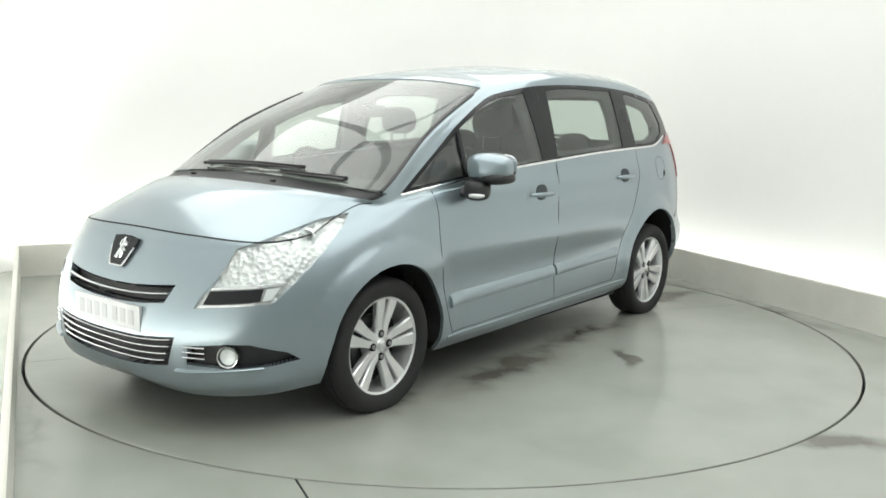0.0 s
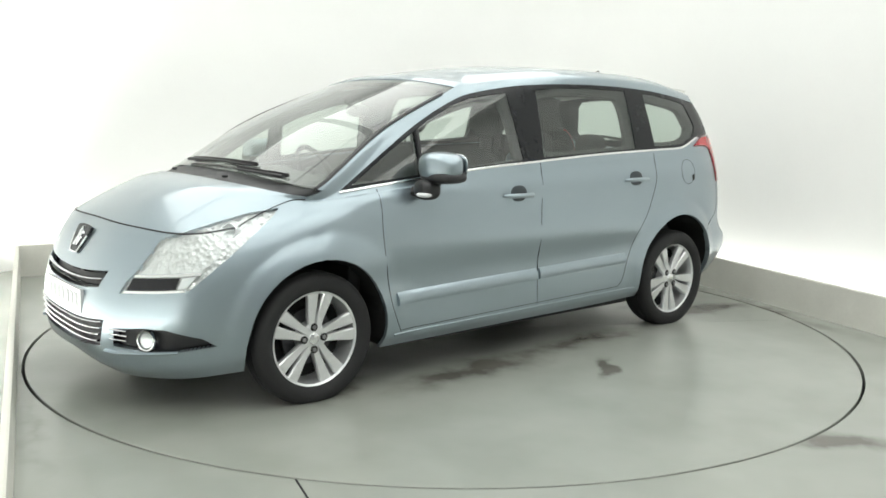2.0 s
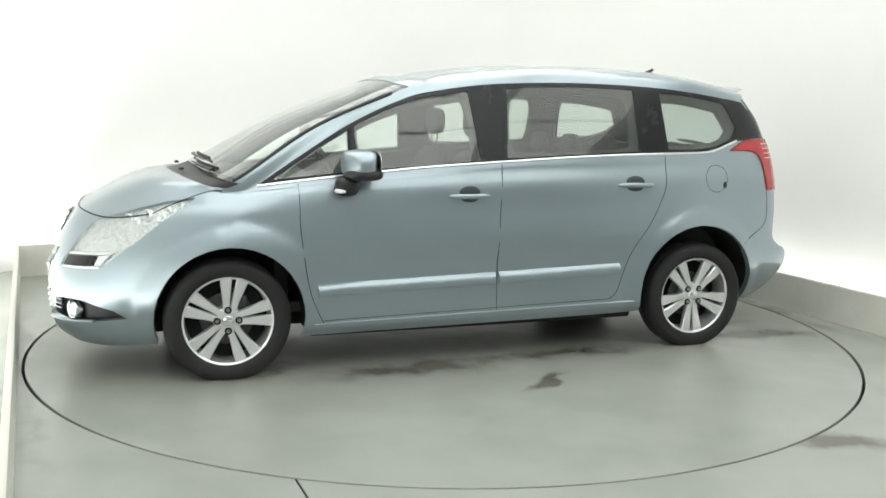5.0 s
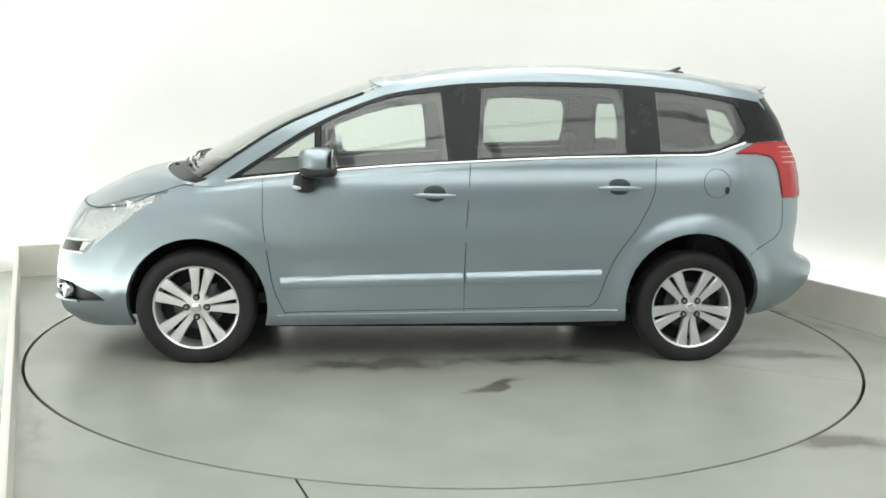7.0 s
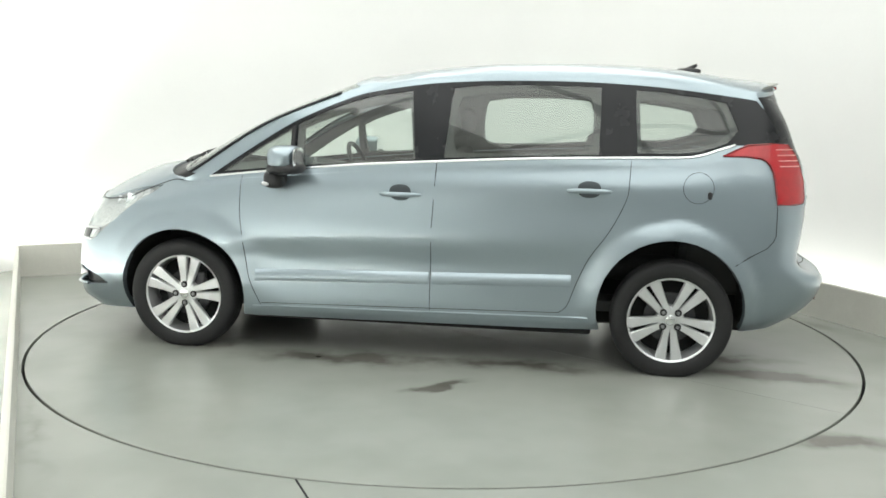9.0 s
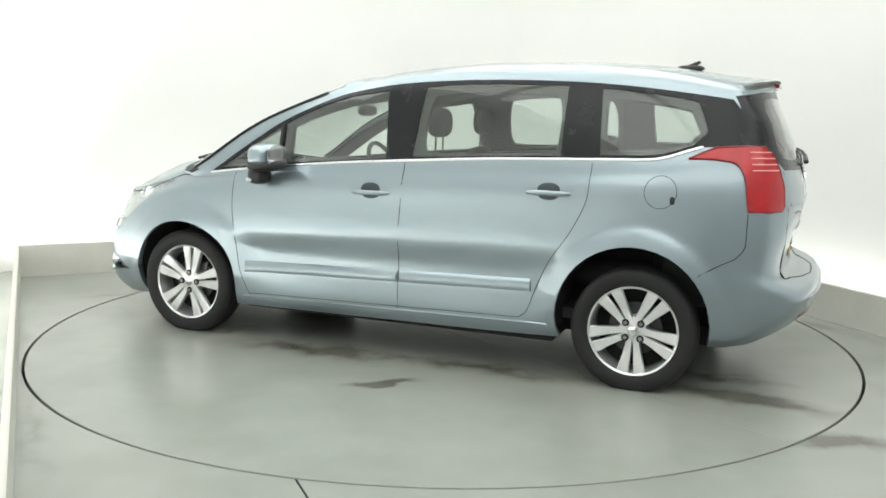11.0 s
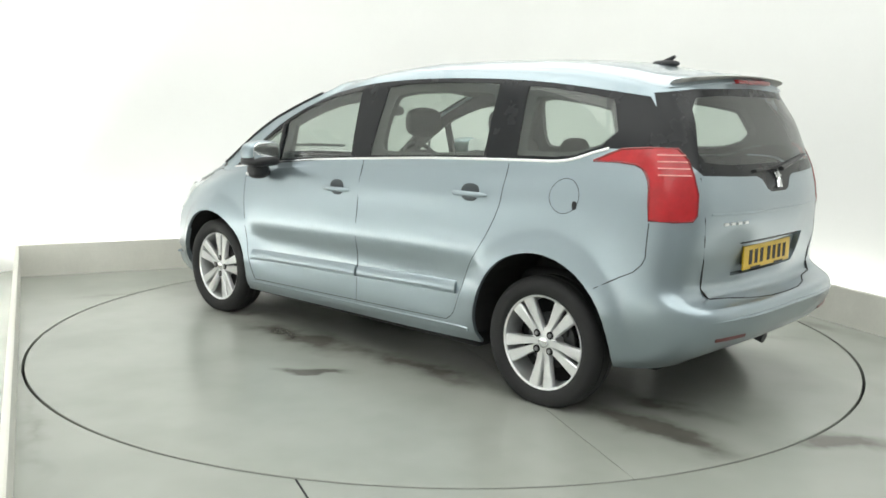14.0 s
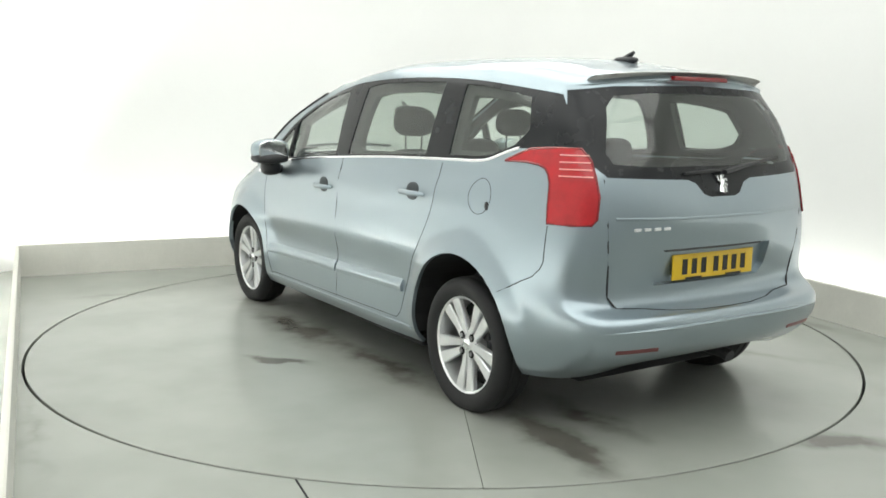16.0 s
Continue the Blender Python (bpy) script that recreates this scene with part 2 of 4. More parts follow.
def tube(path, radius, sides=8, squash=1.0, up=Vector((0, 0, 1)), taper=None):
    """A rod along a path; radius may be a pair (across, up)."""
    bm = bmesh.new()
    ra, rb = (radius if isinstance(radius, tuple) else (radius, radius * squash))
    rings = []
    pts = [Vector(q) for q in path]
    for i, q in enumerate(pts):
        d = (pts[min(i + 1, len(pts) - 1)] - pts[max(i - 1, 0)]).normalized()
        s = d.cross(up).normalized()
        w = s.cross(d)
        k = taper[i] if taper else 1.0
        rings.append([bm.verts.new(q + (s * ra * math.cos(2 * math.pi * j / sides) + w * rb * math.sin(2 * math.pi * j / sides)) * k) for j in range(sides)])
    for a, b in zip(rings, rings[1:]):
        for j in range(sides):
            bm.faces.new((a[j], a[(j + 1) % sides], b[(j + 1) % sides], b[j]))
    bm.faces.new(rings[0])
    bm.faces.new(rings[-1])
    return bm


def superblob(cx, cy, cz, rx, ry, rz, power=2.6, seg=28, rows=18):
    """A rounded cushion shape."""
    bm = bmesh.new()
    bmesh.ops.create_uvsphere(bm, u_segments=seg, v_segments=rows, radius=1.0)
    for v in bm.verts:
        c = v.co
        k = (abs(c.x) ** power + abs(c.y) ** power + abs(c.z) ** power) ** (-1 / power)
        v.co = Vector((cx + c.x * k * rx, cy + c.y * k * ry, cz + c.z * k * rz))
    return bm


def mirrored(bm):
    for v in bm.verts:
        v.co.y = -v.co.y
    bmesh.ops.reverse_faces(bm, faces=bm.faces)
    return bm


def joined(*bms):
    out = bmesh.new()
    for b in bms:
        me = bpy.data.meshes.new("tmp")
        b.to_mesh(me)
        b.free()
        out.from_mesh(me)
        bpy.data.meshes.remove(me)
    return out


# ---------------------------------------------------------------- the room
def slab(points, z0, z1):
    bm = bmesh.new()
    low = [bm.verts.new((q.x, q.y, z0)) for q in points]
    top = [bm.verts.new((q.x, q.y, z1)) for q in points]
    n = len(points)
    bm.faces.new(low[::-1])
    bm.faces.new(top)
    for i in range(n):
        bm.faces.new((low[i], low[(i + 1) % n], top[(i + 1) % n], top[i]))
    return bm


def strip_wall(points, thick, z0, z1):
    """An upright band along points, thickened to its right-hand side."""
    n = len(points)
    outer = []
    for i, q in enumerate(points):
        d = (points[min(i + 1, n - 1)] - points[max(i - 1, 0)]).normalized()
        outer.append(q + Vector((-d.y, d.x, 0)) * thick)
    return slab(points + outer[::-1], z0, z1)


DISC_R = 2.430


def build_room():
    t = TROUGH
    # the floor has a round hole in which the turntable lies
    bm = bmesh.new()
    inner = [bm.verts.new((math.cos(2 * math.pi * i / 160) * (DISC_R + 0.007), math.sin(2 * math.pi * i / 160) * (DISC_R + 0.007), 0)) for i in range(160)]
    pit = [bm.verts.new((v.co.x, v.co.y, -0.05)) for v in inner]
    far = [bm.verts.new((math.cos(2 * math.pi * i / 160) * 12, math.sin(2 * math.pi * i / 160) * 12, 0)) for i in range(160)]
    for i in range(160):
        j = (i + 1) % 160
        bm.faces.new((inner[i], inner[j], far[j], far[i]))
        bm.faces.new((pit[i], pit[j], inner[j], inner[i]))
    thing("floor", bm, FLOOR, "grey-green painted concrete floor with worn stains", "floor", kind="structure", smooth=30)
    pit_floor = revolve([(0.0, -0.065), (DISC_R + 0.02, -0.065), (DISC_R + 0.02, -0.05)], 96, "Z")
    thing("ground", pit_floor, LINER, "dark pit under the turntable", "pit", kind="structure")

    # walls: one rounded back corner, a hidden lighting trough behind low kerb boards
    def corner(u0, v0, r, a0, a1, n=14):
        return [room(u0 + r * math.cos(radians(a0 + (a1 - a0) * i / n)), v0 + r * math.sin(radians(a0 + (a1 - a0) * i / n))) for i in range(n + 1)]

    r = 1.1
    back = [left_side(ROOM_V, t)] + corner(-t + 0.5, -t + 0.5, 0.5, 180, 270) + corner(ROOM_U + t - r, -t + r, r, -90, 0) + [room(ROOM_U + t, ROOM_V)]
    thing("wall_back", strip_wall(back, 0.12, 0.0, ROOM_H), WALL, "seamless white painted studio wall", "wall", kind="structure", smooth=50)
    front = [room(ROOM_U + t + 0.12, ROOM_V), room(-t - 0.12, ROOM_V)]
    thing("wall_front", strip_wall(front, 0.12, 0.0, ROOM_H), END_WALL, "unseen grey end wall added to darken the car's reflections", "wall", kind="structure")
    c = [room(-t - 0.12, -t - 0.12), room(ROOM_U + t + 0.12, -t - 0.12), room(ROOM_U + t + 0.12, ROOM_V + 0.12), room(-t - 0.12, ROOM_V + 0.12)]
    thing("ceiling", slab(c[::-1], ROOM_H, ROOM_H + 0.1), CEILING, "plain white studio ceiling", "ceiling", kind="structure")
    kerb_h, kt = 0.25, 0.03
    for name, pts in (("kerb_board_back", [room(0, 0), room(ROOM_U, 0)]), ("kerb_board_left", [left_side(ROOM_V - 0.01), left_side(0)]), ("kerb_board_right", [room(ROOM_U, 0.0), room(ROOM_U, ROOM_V - 0.01)])):
        bm = strip_wall(pts, kt, 0.0, kerb_h)
        bmesh.ops.bevel(bm, geom=[e for e in bm.edges if abs(e.verts[0].co.z - kerb_h) < 1e-4 and abs(e.verts[1].co.z - kerb_h) < 1e-4], offset=0.006, segments=2, affect="EDGES")
        thing(name, bm, KERB, "low off-white painted kerb board before the wall", "kerb", kind="structure")
    # ceiling fittings
    for u, v in LAMPS:
        base = new("ceiling_light")
        base.matrix_world = Matrix.Translation(room(u, v, ROOM_H)) @ Matrix.Rotation(math.atan2(V.y, V.x), 4, "Z")
        tagged(base, "long white ceiling light fitting with a diffuser", "ceiling light", "studio ceiling lights")
        part("frame", joined(box(-1.05, 1.05, -0.81, -0.78, -0.07, 0.0, 0.004), box(-1.05, 1.05, 0.78, 0.81, -0.07, 0.0, 0.004), box(-1.05, -1.02, -0.78, 0.78, -0.07, 0.0, 0.004), box(1.02, 1.05, -0.78, 0.78, -0.07, 0.0, 0.004)), WHITE_PLASTIC, base)
        part("diffuser", box(-1.015, 1.015, -0.775, 0.775, -0.055, -0.04, 0.003), LAMP_PANEL, base)


build_room()

# ---------------------------------------------------------------- turntable
turntable = new("turntable")
tagged(turntable, "round grey painted turntable let into the floor, stained and scuffed", "turntable")
SEAM = radians(150.5)


def half_plate(start):
    """Half of the round plate, with a bevelled rim, drawn back a little from the joint."""
    bm = bmesh.new()
    prof = [(DISC_R - .012, 0.0), (DISC_R - .009, -.003), (DISC_R - .009, -.045)]
    c, s = math.cos(start), math.sin(start)
    back = Vector((-s, c, 0)) * .0015
    rows = []
    for i in range(81):
        a = start + math.pi * i / 80
        rows.append([bm.verts.new(Vector((r * math.cos(a), r * math.sin(a), z)) + back) for r, z in prof])
    for m, k in zip(rows, rows[1:]):
        for j in range(2):
            bm.faces.new((m[j], m[j + 1], k[j + 1], k[j]))
    bm.faces.new([r[0] for r in rows])
    bm.faces.new((rows[0][0], rows[-1][0], rows[-1][2], rows[0][2]))
    return bm


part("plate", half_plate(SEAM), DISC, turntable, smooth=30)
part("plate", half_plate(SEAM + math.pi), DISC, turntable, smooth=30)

# joint in the fixed floor that runs from the turntable's rim
JOINT = Vector((.40, -.917, 0)).normalized()
START = Vector((-.545, -2.375, 0))
side = Vector((-JOINT.y, JOINT.x, 0)) * .004
thing("floor_joint", slab([START + side, START - side, START - side + JOINT * 2.2, START + side + JOINT * 2.2], -.002, .0015), LINER, "dark joint line in the painted floor", "floor joint", kind="structure")

# ---------------------------------------------------------------- the car's surface: feature rings from the underside to the roof
# each ring runs from the nose's centre round the car's left side to the tail's centre; x forward, y left, z up
RING_UNDER = [(2.14, 0, 0.17), (2.12, 0.42, 0.17), (1.96, 0.66, 0.175), (1.74, 0.76, 0.19), (1.36, 0.8, 0.2), (0.9, 0.83, 0.205), (0, 0.835, 0.215), (-0.8, 0.835, 0.225), (-1.36, 0.8, 0.24), (-1.75, 0.76, 0.25), (-1.93, 0.64, 0.27), (-2, 0.36, 0.31), (-2.01, 0, 0.315)]
RING_SILL = [(2.215, 0, 0.235), (2.195, 0.41, 0.235), (2.04, 0.69, 0.25), (1.77, 0.8, 0.27), (1.36, 0.85, 0.28), (0.9, 0.858, 0.27), (0, 0.862, 0.28), (-0.8, 0.864, 0.29), (-1.36, 0.85, 0.3), (-1.76, 0.8, 0.31), (-2.01, 0.685, 0.335), (-2.11, 0.4, 0.36), (-2.13, 0, 0.365)]
RING_BUMPER = [(2.24, 0, 0.36), (2.22, 0.4, 0.365), (2.055, 0.7, 0.37), (1.78, 0.825, 0.39), (1.36, 0.885, 0.4), (0.9, 0.856, 0.4), (0, 0.861, 0.41), (-0.8, 0.864, 0.42), (-1.36, 0.885, 0.43), (-1.77, 0.84, 0.44), (-2.075, 0.725, 0.44), (-2.175, 0.42, 0.445), (-2.19, 0, 0.445)]
RING_WIDE = [(2.24, 0, 0.48), (2.215, 0.4, 0.485), (2.05, 0.7, 0.5), (1.77, 0.83, 0.53), (1.36, 0.892, 0.55), (0.9, 0.849, 0.54), (0, 0.854, 0.55), (-0.8, 0.860, 0.56), (-1.36, 0.895, 0.57), (-1.78, 0.845, 0.56), (-2.08, 0.73, 0.54), (-2.175, 0.42, 0.548), (-2.19, 0, 0.548)]
RING_WAIST = [(2.205, 0, 0.62), (2.175, 0.4, 0.62), (2.01, 0.695, 0.64), (1.74, 0.825, 0.67), (1.36, 0.888, 0.7), (0.9, 0.868, 0.67), (0, 0.876, 0.68), (-0.8, 0.878, 0.69), (-1.36, 0.885, 0.72), (-1.79, 0.835, 0.69), (-1.995, 0.715, 0.62), (-2.035, 0.38, 0.592), (-2.05, 0, 0.588)]
RING_SHOULDER = [(2.13, 0, 0.77), (2.1, 0.39, 0.773), (1.92, 0.68, 0.785), (1.68, 0.8, 0.8), (1.34, 0.865, 0.84), (0.9, 0.86, 0.84), (0, 0.866, 0.85), (-0.8, 0.868, 0.86), (-1.36, 0.868, 0.87), (-1.79, 0.82, 0.87), (-2.005, 0.7, 0.8), (-2.065, 0.37, 0.79), (-2.08, 0, 0.79)]
RING_NOSE = [(2.045, 0, 0.868), (2.018, 0.375, 0.858), (1.868, 0.662, 0.836), (1.56, 0.765, 0.88), (1.27, 0.835, 0.915), (0.88, 0.845, 0.94), (0, 0.862, 0.965), (-0.8, 0.862, 0.98), (-1.36, 0.856, 1), (-1.76, 0.805, 1.02), (-1.998, 0.688, 0.965), (-2.09, 0.37, 0.96), (-2.105, 0, 0.96)]
RING_BONNET = [(1.78, 0, 1), (1.74, 0.36, 0.992), (1.56, 0.655, 0.964), (1.39, 0.768, 0.943), (1.18, 0.815, 0.955), (0.87, 0.828, 0.985), (0, 0.84, 1.045), (-0.8, 0.838, 1.07), (-1.36, 0.828, 1.085), (-1.7, 0.79, 1.12), (-1.97, 0.67, 1.115), (-2.055, 0.37, 1.11), (-2.07, 0, 1.11)]
RING_BELT = [(1.5, 0, 1.065), (1.46, 0.42, 1.05), (1.37, 0.74, 1.013), (1.21, 0.785, 0.98), (1.07, 0.797, 0.995), (0.85, 0.81, 1.02), (0, 0.826, 1.1), (-0.8, 0.824, 1.135), (-1.36, 0.808, 1.15), (-1.67, 0.77, 1.2), (-1.93, 0.655, 1.215), (-2.02, 0.36, 1.21), (-2.035, 0, 1.21)]
RING_GLASS = [(1.005, 0, 1.325), (0.985, 0.38, 1.315), (0.925, 0.68, 1.285), (0.8, 0.735, 1.275), (0.58, 0.75, 1.26), (0.4, 0.755, 1.28), (-0.15, 0.762, 1.33), (-0.87, 0.76, 1.35), (-1.36, 0.745, 1.34), (-1.66, 0.715, 1.34), (-1.88, 0.625, 1.35), (-1.955, 0.37, 1.36), (-1.97, 0, 1.36)]
RING_HEADER = [(0.45, 0, 1.545), (0.44, 0.34, 1.535), (0.4, 0.595, 1.505), (0.28, 0.652, 1.484), (0.1, 0.677, 1.502), (-0.05, 0.685, 1.52), (-0.4, 0.69, 1.54), (-0.95, 0.688, 1.538), (-1.36, 0.675, 1.515), (-1.64, 0.65, 1.475), (-1.8, 0.585, 1.475), (-1.89, 0.35, 1.505), (-1.908, 0, 1.515)]
RING_RAIL = [(0.35, 0, 1.566), (0.34, 0.3, 1.556), (0.29, 0.535, 1.533), (0.21, 0.588, 1.532), (0.05, 0.612, 1.555), (-0.1, 0.62, 1.571), (-0.42, 0.625, 1.598), (-0.96, 0.62, 1.595), (-1.36, 0.61, 1.573), (-1.64, 0.59, 1.53), (-1.815, 0.54, 1.503), (-1.903, 0.33, 1.518), (-1.925, 0, 1.525)]
RING_ROOF = [(0.2, 0, 1.588), (0.19, 0.2, 1.584), (0.17, 0.35, 1.573), (0.12, 0.4, 1.583), (0, 0.42, 1.598), (-0.14, 0.43, 1.611), (-0.45, 0.43, 1.633), (-0.96, 0.43, 1.633), (-1.36, 0.42, 1.613), (-1.64, 0.4, 1.572), (-1.8, 0.37, 1.55), (-1.885, 0.2, 1.549), (-1.905, 0, 1.551)]
RING_CROWN = [(0.12, 0, 1.602), (0.11, 0, 1.604), (0.09, 0, 1.607), (0.04, 0, 1.612), (-0.04, 0, 1.622), (-0.16, 0, 1.635), (-0.46, 0, 1.653), (-0.96, 0, 1.656), (-1.36, 0, 1.635), (-1.64, 0, 1.594), (-1.82, 0, 1.574), (-1.87, 0, 1.567), (-1.89, 0, 1.562)]
RINGS = (RING_UNDER, RING_SILL, RING_BUMPER, RING_WIDE, RING_WAIST, RING_SHOULDER, RING_NOSE, RING_BONNET, RING_BELT, RING_GLASS, RING_HEADER, RING_RAIL, RING_ROOF, RING_CROWN)
NU, NV = 16, 8
ARCH_F, ARCH_R = (1.352, .317, .372), (-1.352, .352, .382)


def catmull(p, n):
    """A smooth line through p (with a ghost at both ends), n steps a span."""
    out = []
    for i in range(1, len(p) - 2):
        a, b, c, d = p[i - 1:i + 3]
        for k in range(n):
            t = k / n
            out.append(0.5 * (2 * b + (c - a) * t + (2 * a - 5 * b + 4 * c - d) * t * t + (3 * b - a - 3 * c + d) * t ** 3))
    out.append(p[-2])
    return out


FLIP = np.array((1, -1, 1))


def car_grid():
    lines = []
    for r in RINGS:
        r = [np.array(q, float) for q in r]
        lines.append(catmull([r[1] * FLIP] + r + [r[-2] * FLIP], NU))
    cols = []
    for i in range(len(lines[0])):
        c = [l[i] for l in lines]
        cols.append(catmull([2 * c[0] - c[1]] + c + [c[-2] * FLIP], NV))
    g = np.array(cols)
    # flared lips round the wheel openings
    for cx, cz, r in (ARCH_F, ARCH_R):
        dx, dz = g[..., 0] - cx, g[..., 2] - cz
        d = np.hypot(dx, dz)
        edge = np.where(dx < 0, .486 - .03 * np.sign(cx) * dx / .5, .470)
        flare = np.clip((edge - d) / (edge - r), 0, 1) ** .65
        g[..., 1] += .025 * flare * (g[..., 1] > .6) * np.clip((g[..., 2] - .18) / .2, 0, 1)
    g[0, :, 1] = 0
    g[-1, :, 1] = 0
    return g


GRID = car_grid()


def shell_half():
    """The half shell as a bmesh, with each face's place along (u) and across (v) the rings."""
    bm = bmesh.new()
    fu, fv = bm.faces.layers.float.new("u"), bm.faces.layers.float.new("v")
    pn = bm.faces.layers.int.new("panel")
    nu, nv = GRID.shape[:2]
    vs = [[bm.verts.new(GRID[i, j]) for j in range(nv)] for i in range(nu)]
    for i in range(nu - 1):
        for j in range(nv - 1):
            f = bm.faces.new((vs[i][j], vs[i][j + 1], vs[i + 1][j + 1], vs[i + 1][j]))
            f[fu], f[fv] = (i + 0.5) / NU, (j + 0.5) / NV
    bmesh.ops.remove_doubles(bm, verts=bm.verts, dist=2e-5)
    bm.normal_update()
    if sum(f.normal.y * f.calc_area() for f in bm.faces) < 0:
        bmesh.ops.reverse_faces(bm, faces=bm.faces)
    return bm


SIDE = (Vector((1, 0, 0)), Vector((0, 0, 1)), Vector((0, 1, 0)))
NOSE = (Vector((0, 1, 0)), Vector((0, 0, 1)), Vector((1, 0, 0)))
TAIL = (Vector((0, 1, 0)), Vector((0, 0, 1)), Vector((-1, 0, 0)))
R2 = math.sqrt(0.5)
NOSE_CORNER = (Vector((-R2, R2, 0)), Vector((0, 0, 1)), Vector((R2, R2, 0)))
TAIL_CORNER = (Vector((R2, R2, 0)), Vector((0, 0, 1)), Vector((-R2, R2, 0)))


def inside(poly, x, y):
    hit = False
    for (x0, y0), (x1, y1) in zip(poly, poly[1:] + poly[:1]):
        if (y0 > y) != (y1 > y) and x < (x1 - x0) * (y - y0) / (y1 - y0) + x0:
            hit = not hit
    return hit


def knife(bm, poly, view, closed=True):
    """Cuts the faces that look along the view by the sides of a polygon drawn in it."""
    a, b, d = view
    sides = list(zip(poly, poly[1:] + poly[:1])) if closed else list(zip(poly, poly[1:]))
    for (x0, y0), (x1, y1) in sides:
        lo_x, hi_x, lo_y, hi_y = min(x0, x1) - 2e-3, max(x0, x1) + 2e-3, min(y0, y1) - 2e-3, max(y0, y1) + 2e-3
        pick = []
        for f in bm.faces:
            if f.normal.dot(d) < 0.12:
                continue
            xs = [v.co.dot(a) for v in f.verts]
            if max(xs) < lo_x or min(xs) > hi_x:
                continue
            ys = [v.co.dot(b) for v in f.verts]
            if max(ys) < lo_y or min(ys) > hi_y:
                continue
            pick.append(f)
        if not pick:
            continue
        n = (a * (y1 - y0) - b * (x1 - x0)).normalized()
        geom = list({*pick, *(e for f in pick for e in f.edges), *(v for f in pick for v in f.verts)})
        bmesh.ops.bisect_plane(bm, geom=geom, dist=1e-5, plane_co=a * x0 + b * y0, plane_no=n)
        bm.normal_update()


def claim(bm, poly, view, number, only=None, cut=True):
    """Cuts a polygon out of the free faces and gives them to a panel."""
    if cut:
        knife(bm, poly, view)
    a, b, d = view
    pn = bm.faces.layers.int["panel"]
    for f in bm.faces:
        if f[pn] in (only or (0,)) and f.normal.dot(d) > 0.12:
            c = f.calc_center_median()
            if inside(poly, c.dot(a), c.dot(b)):
                f[pn] = number


def spread(points, n=6):
    """A smooth open line through a few points of a plan."""
    p = [np.array(q, float) for q in points]
    return [tuple(float(c) for c in q) for q in catmull([2 * p[0] - p[1]] + p + [2 * p[-1] - p[-2]], n)]


def ring_poly(cx, cz, rx, rz=None, n=40):
    return [(cx + rx * math.cos(2 * math.pi * i / n), cz + (rz or rx) * math.sin(2 * math.pi * i / n)) for i in range(n)]


def on_nose(points):
    """Points (x, y, z) as seen by the nose-corner view."""
    return [(R2 * (y - x), z) for x, y, z in points]


def on_tail(points):
    return [(R2 * (x + y), z) for x, y, z in points]


# outlines
WIN_TOP = spread([(1.205, .985), (1.064, 1.080), (.911, 1.180), (.759, 1.275), (.607, 1.352), (.455, 1.416), (.302, 1.464), (-.005, 1.512), (-.315, 1.532), (-.629, 1.538), (-.947, 1.532), (-1.269, 1.512), (-1.596, 1.474), (-1.755, 1.452)], 4)
BELT = spread([(1.205, .980), (.902, 1.016), (.603, 1.047), (.302, 1.075), (-.106, 1.101), (-.619, 1.130), (-1.154, 1.147), (-1.377, 1.153), (-1.473, 1.167), (-1.567, 1.199), (-1.64, 1.222)], 4)
DLO = WIN_TOP + [(-1.80, 1.40), (-1.86, 1.30), (-1.90, 1.226)] + BELT[::-1][:-1]
DOOR_FRONT_EDGE = spread([(1.006, 1.02), (1.003, .90), (1.0, .75), (.962, .48), (.93, .37), (.885, .272)], 4)
DOOR_MID = [(-.077, .29), (-.077, .436), (-.082, .761), (-.100, 1.12)]
DOOR_REAR_EDGE = spread([(-1.122, 1.16), (-1.116, 1.04), (-1.103, .93), (-1.026, .768), (-.924, .617), (-.86, .47), (-.82, .36), (-.775, .318)], 4)
HEADLAMP = [(-1.0, .795), (-.90, .826), (-.78, .866), (-.66, .902), (-.536, .921), (-.56, .875), (-.64, .78), (-.70, .715), (-.731, .689), (-.76, .66), (-.84, .588), (-1.0, .573), (-1.17, .558), (-1.14, .61), (-1.093, .655), (-1.04, .73)]
TAILLAMP = on_tail([(-1.575, .79, 1.166), (-1.64, .775, 1.196), (-1.70, .753, 1.222), (-1.80, .712, 1.230), (-1.91, .657, 1.229), (-1.955, .647, 1.185), (-1.984, .643, 1.12), (-2.010, .642, 1.04), (-2.014, .654, .95), (-2.004, .672, .927), (-1.94, .722, .924), (-1.864, .788, .926), (-1.853, .778, .99), (-1.846, .767, 1.055), (-1.838, .760, 1.09), (-1.823, .756, 1.122), (-1.80, .755, 1.146), (-1.77, .760, 1.158), (-1.70, .775, 1.166)])
GRILLE_TOP = spread([(-.40, 0.644), (-.2, 0.624), (0, 0.616), (.2, 0.624), (.40, 0.644)], 3) + spread([(.365, 0.568), (.2, 0.549), (0, 0.542), (-.2, 0.549), (-.365, 0.568)], 3)
GRILLE_LOW = spread([(-.44, .435), (-.2, .415), (0, .408), (.2, .415), (.44, .435)], 3) + spread([(.40, .312), (.2, .285), (0, .276), (-.2, .285), (-.40, .312)], 3)
FOG_HOLE = on_nose([(2.16, .47, .405), (2.08, .60, .420), (2.0, .67, .418), (1.88, .76, .375), (1.83, .785, .335), (1.95, .70, .318), (2.05, .62, .315), (2.17, .47, .325)])
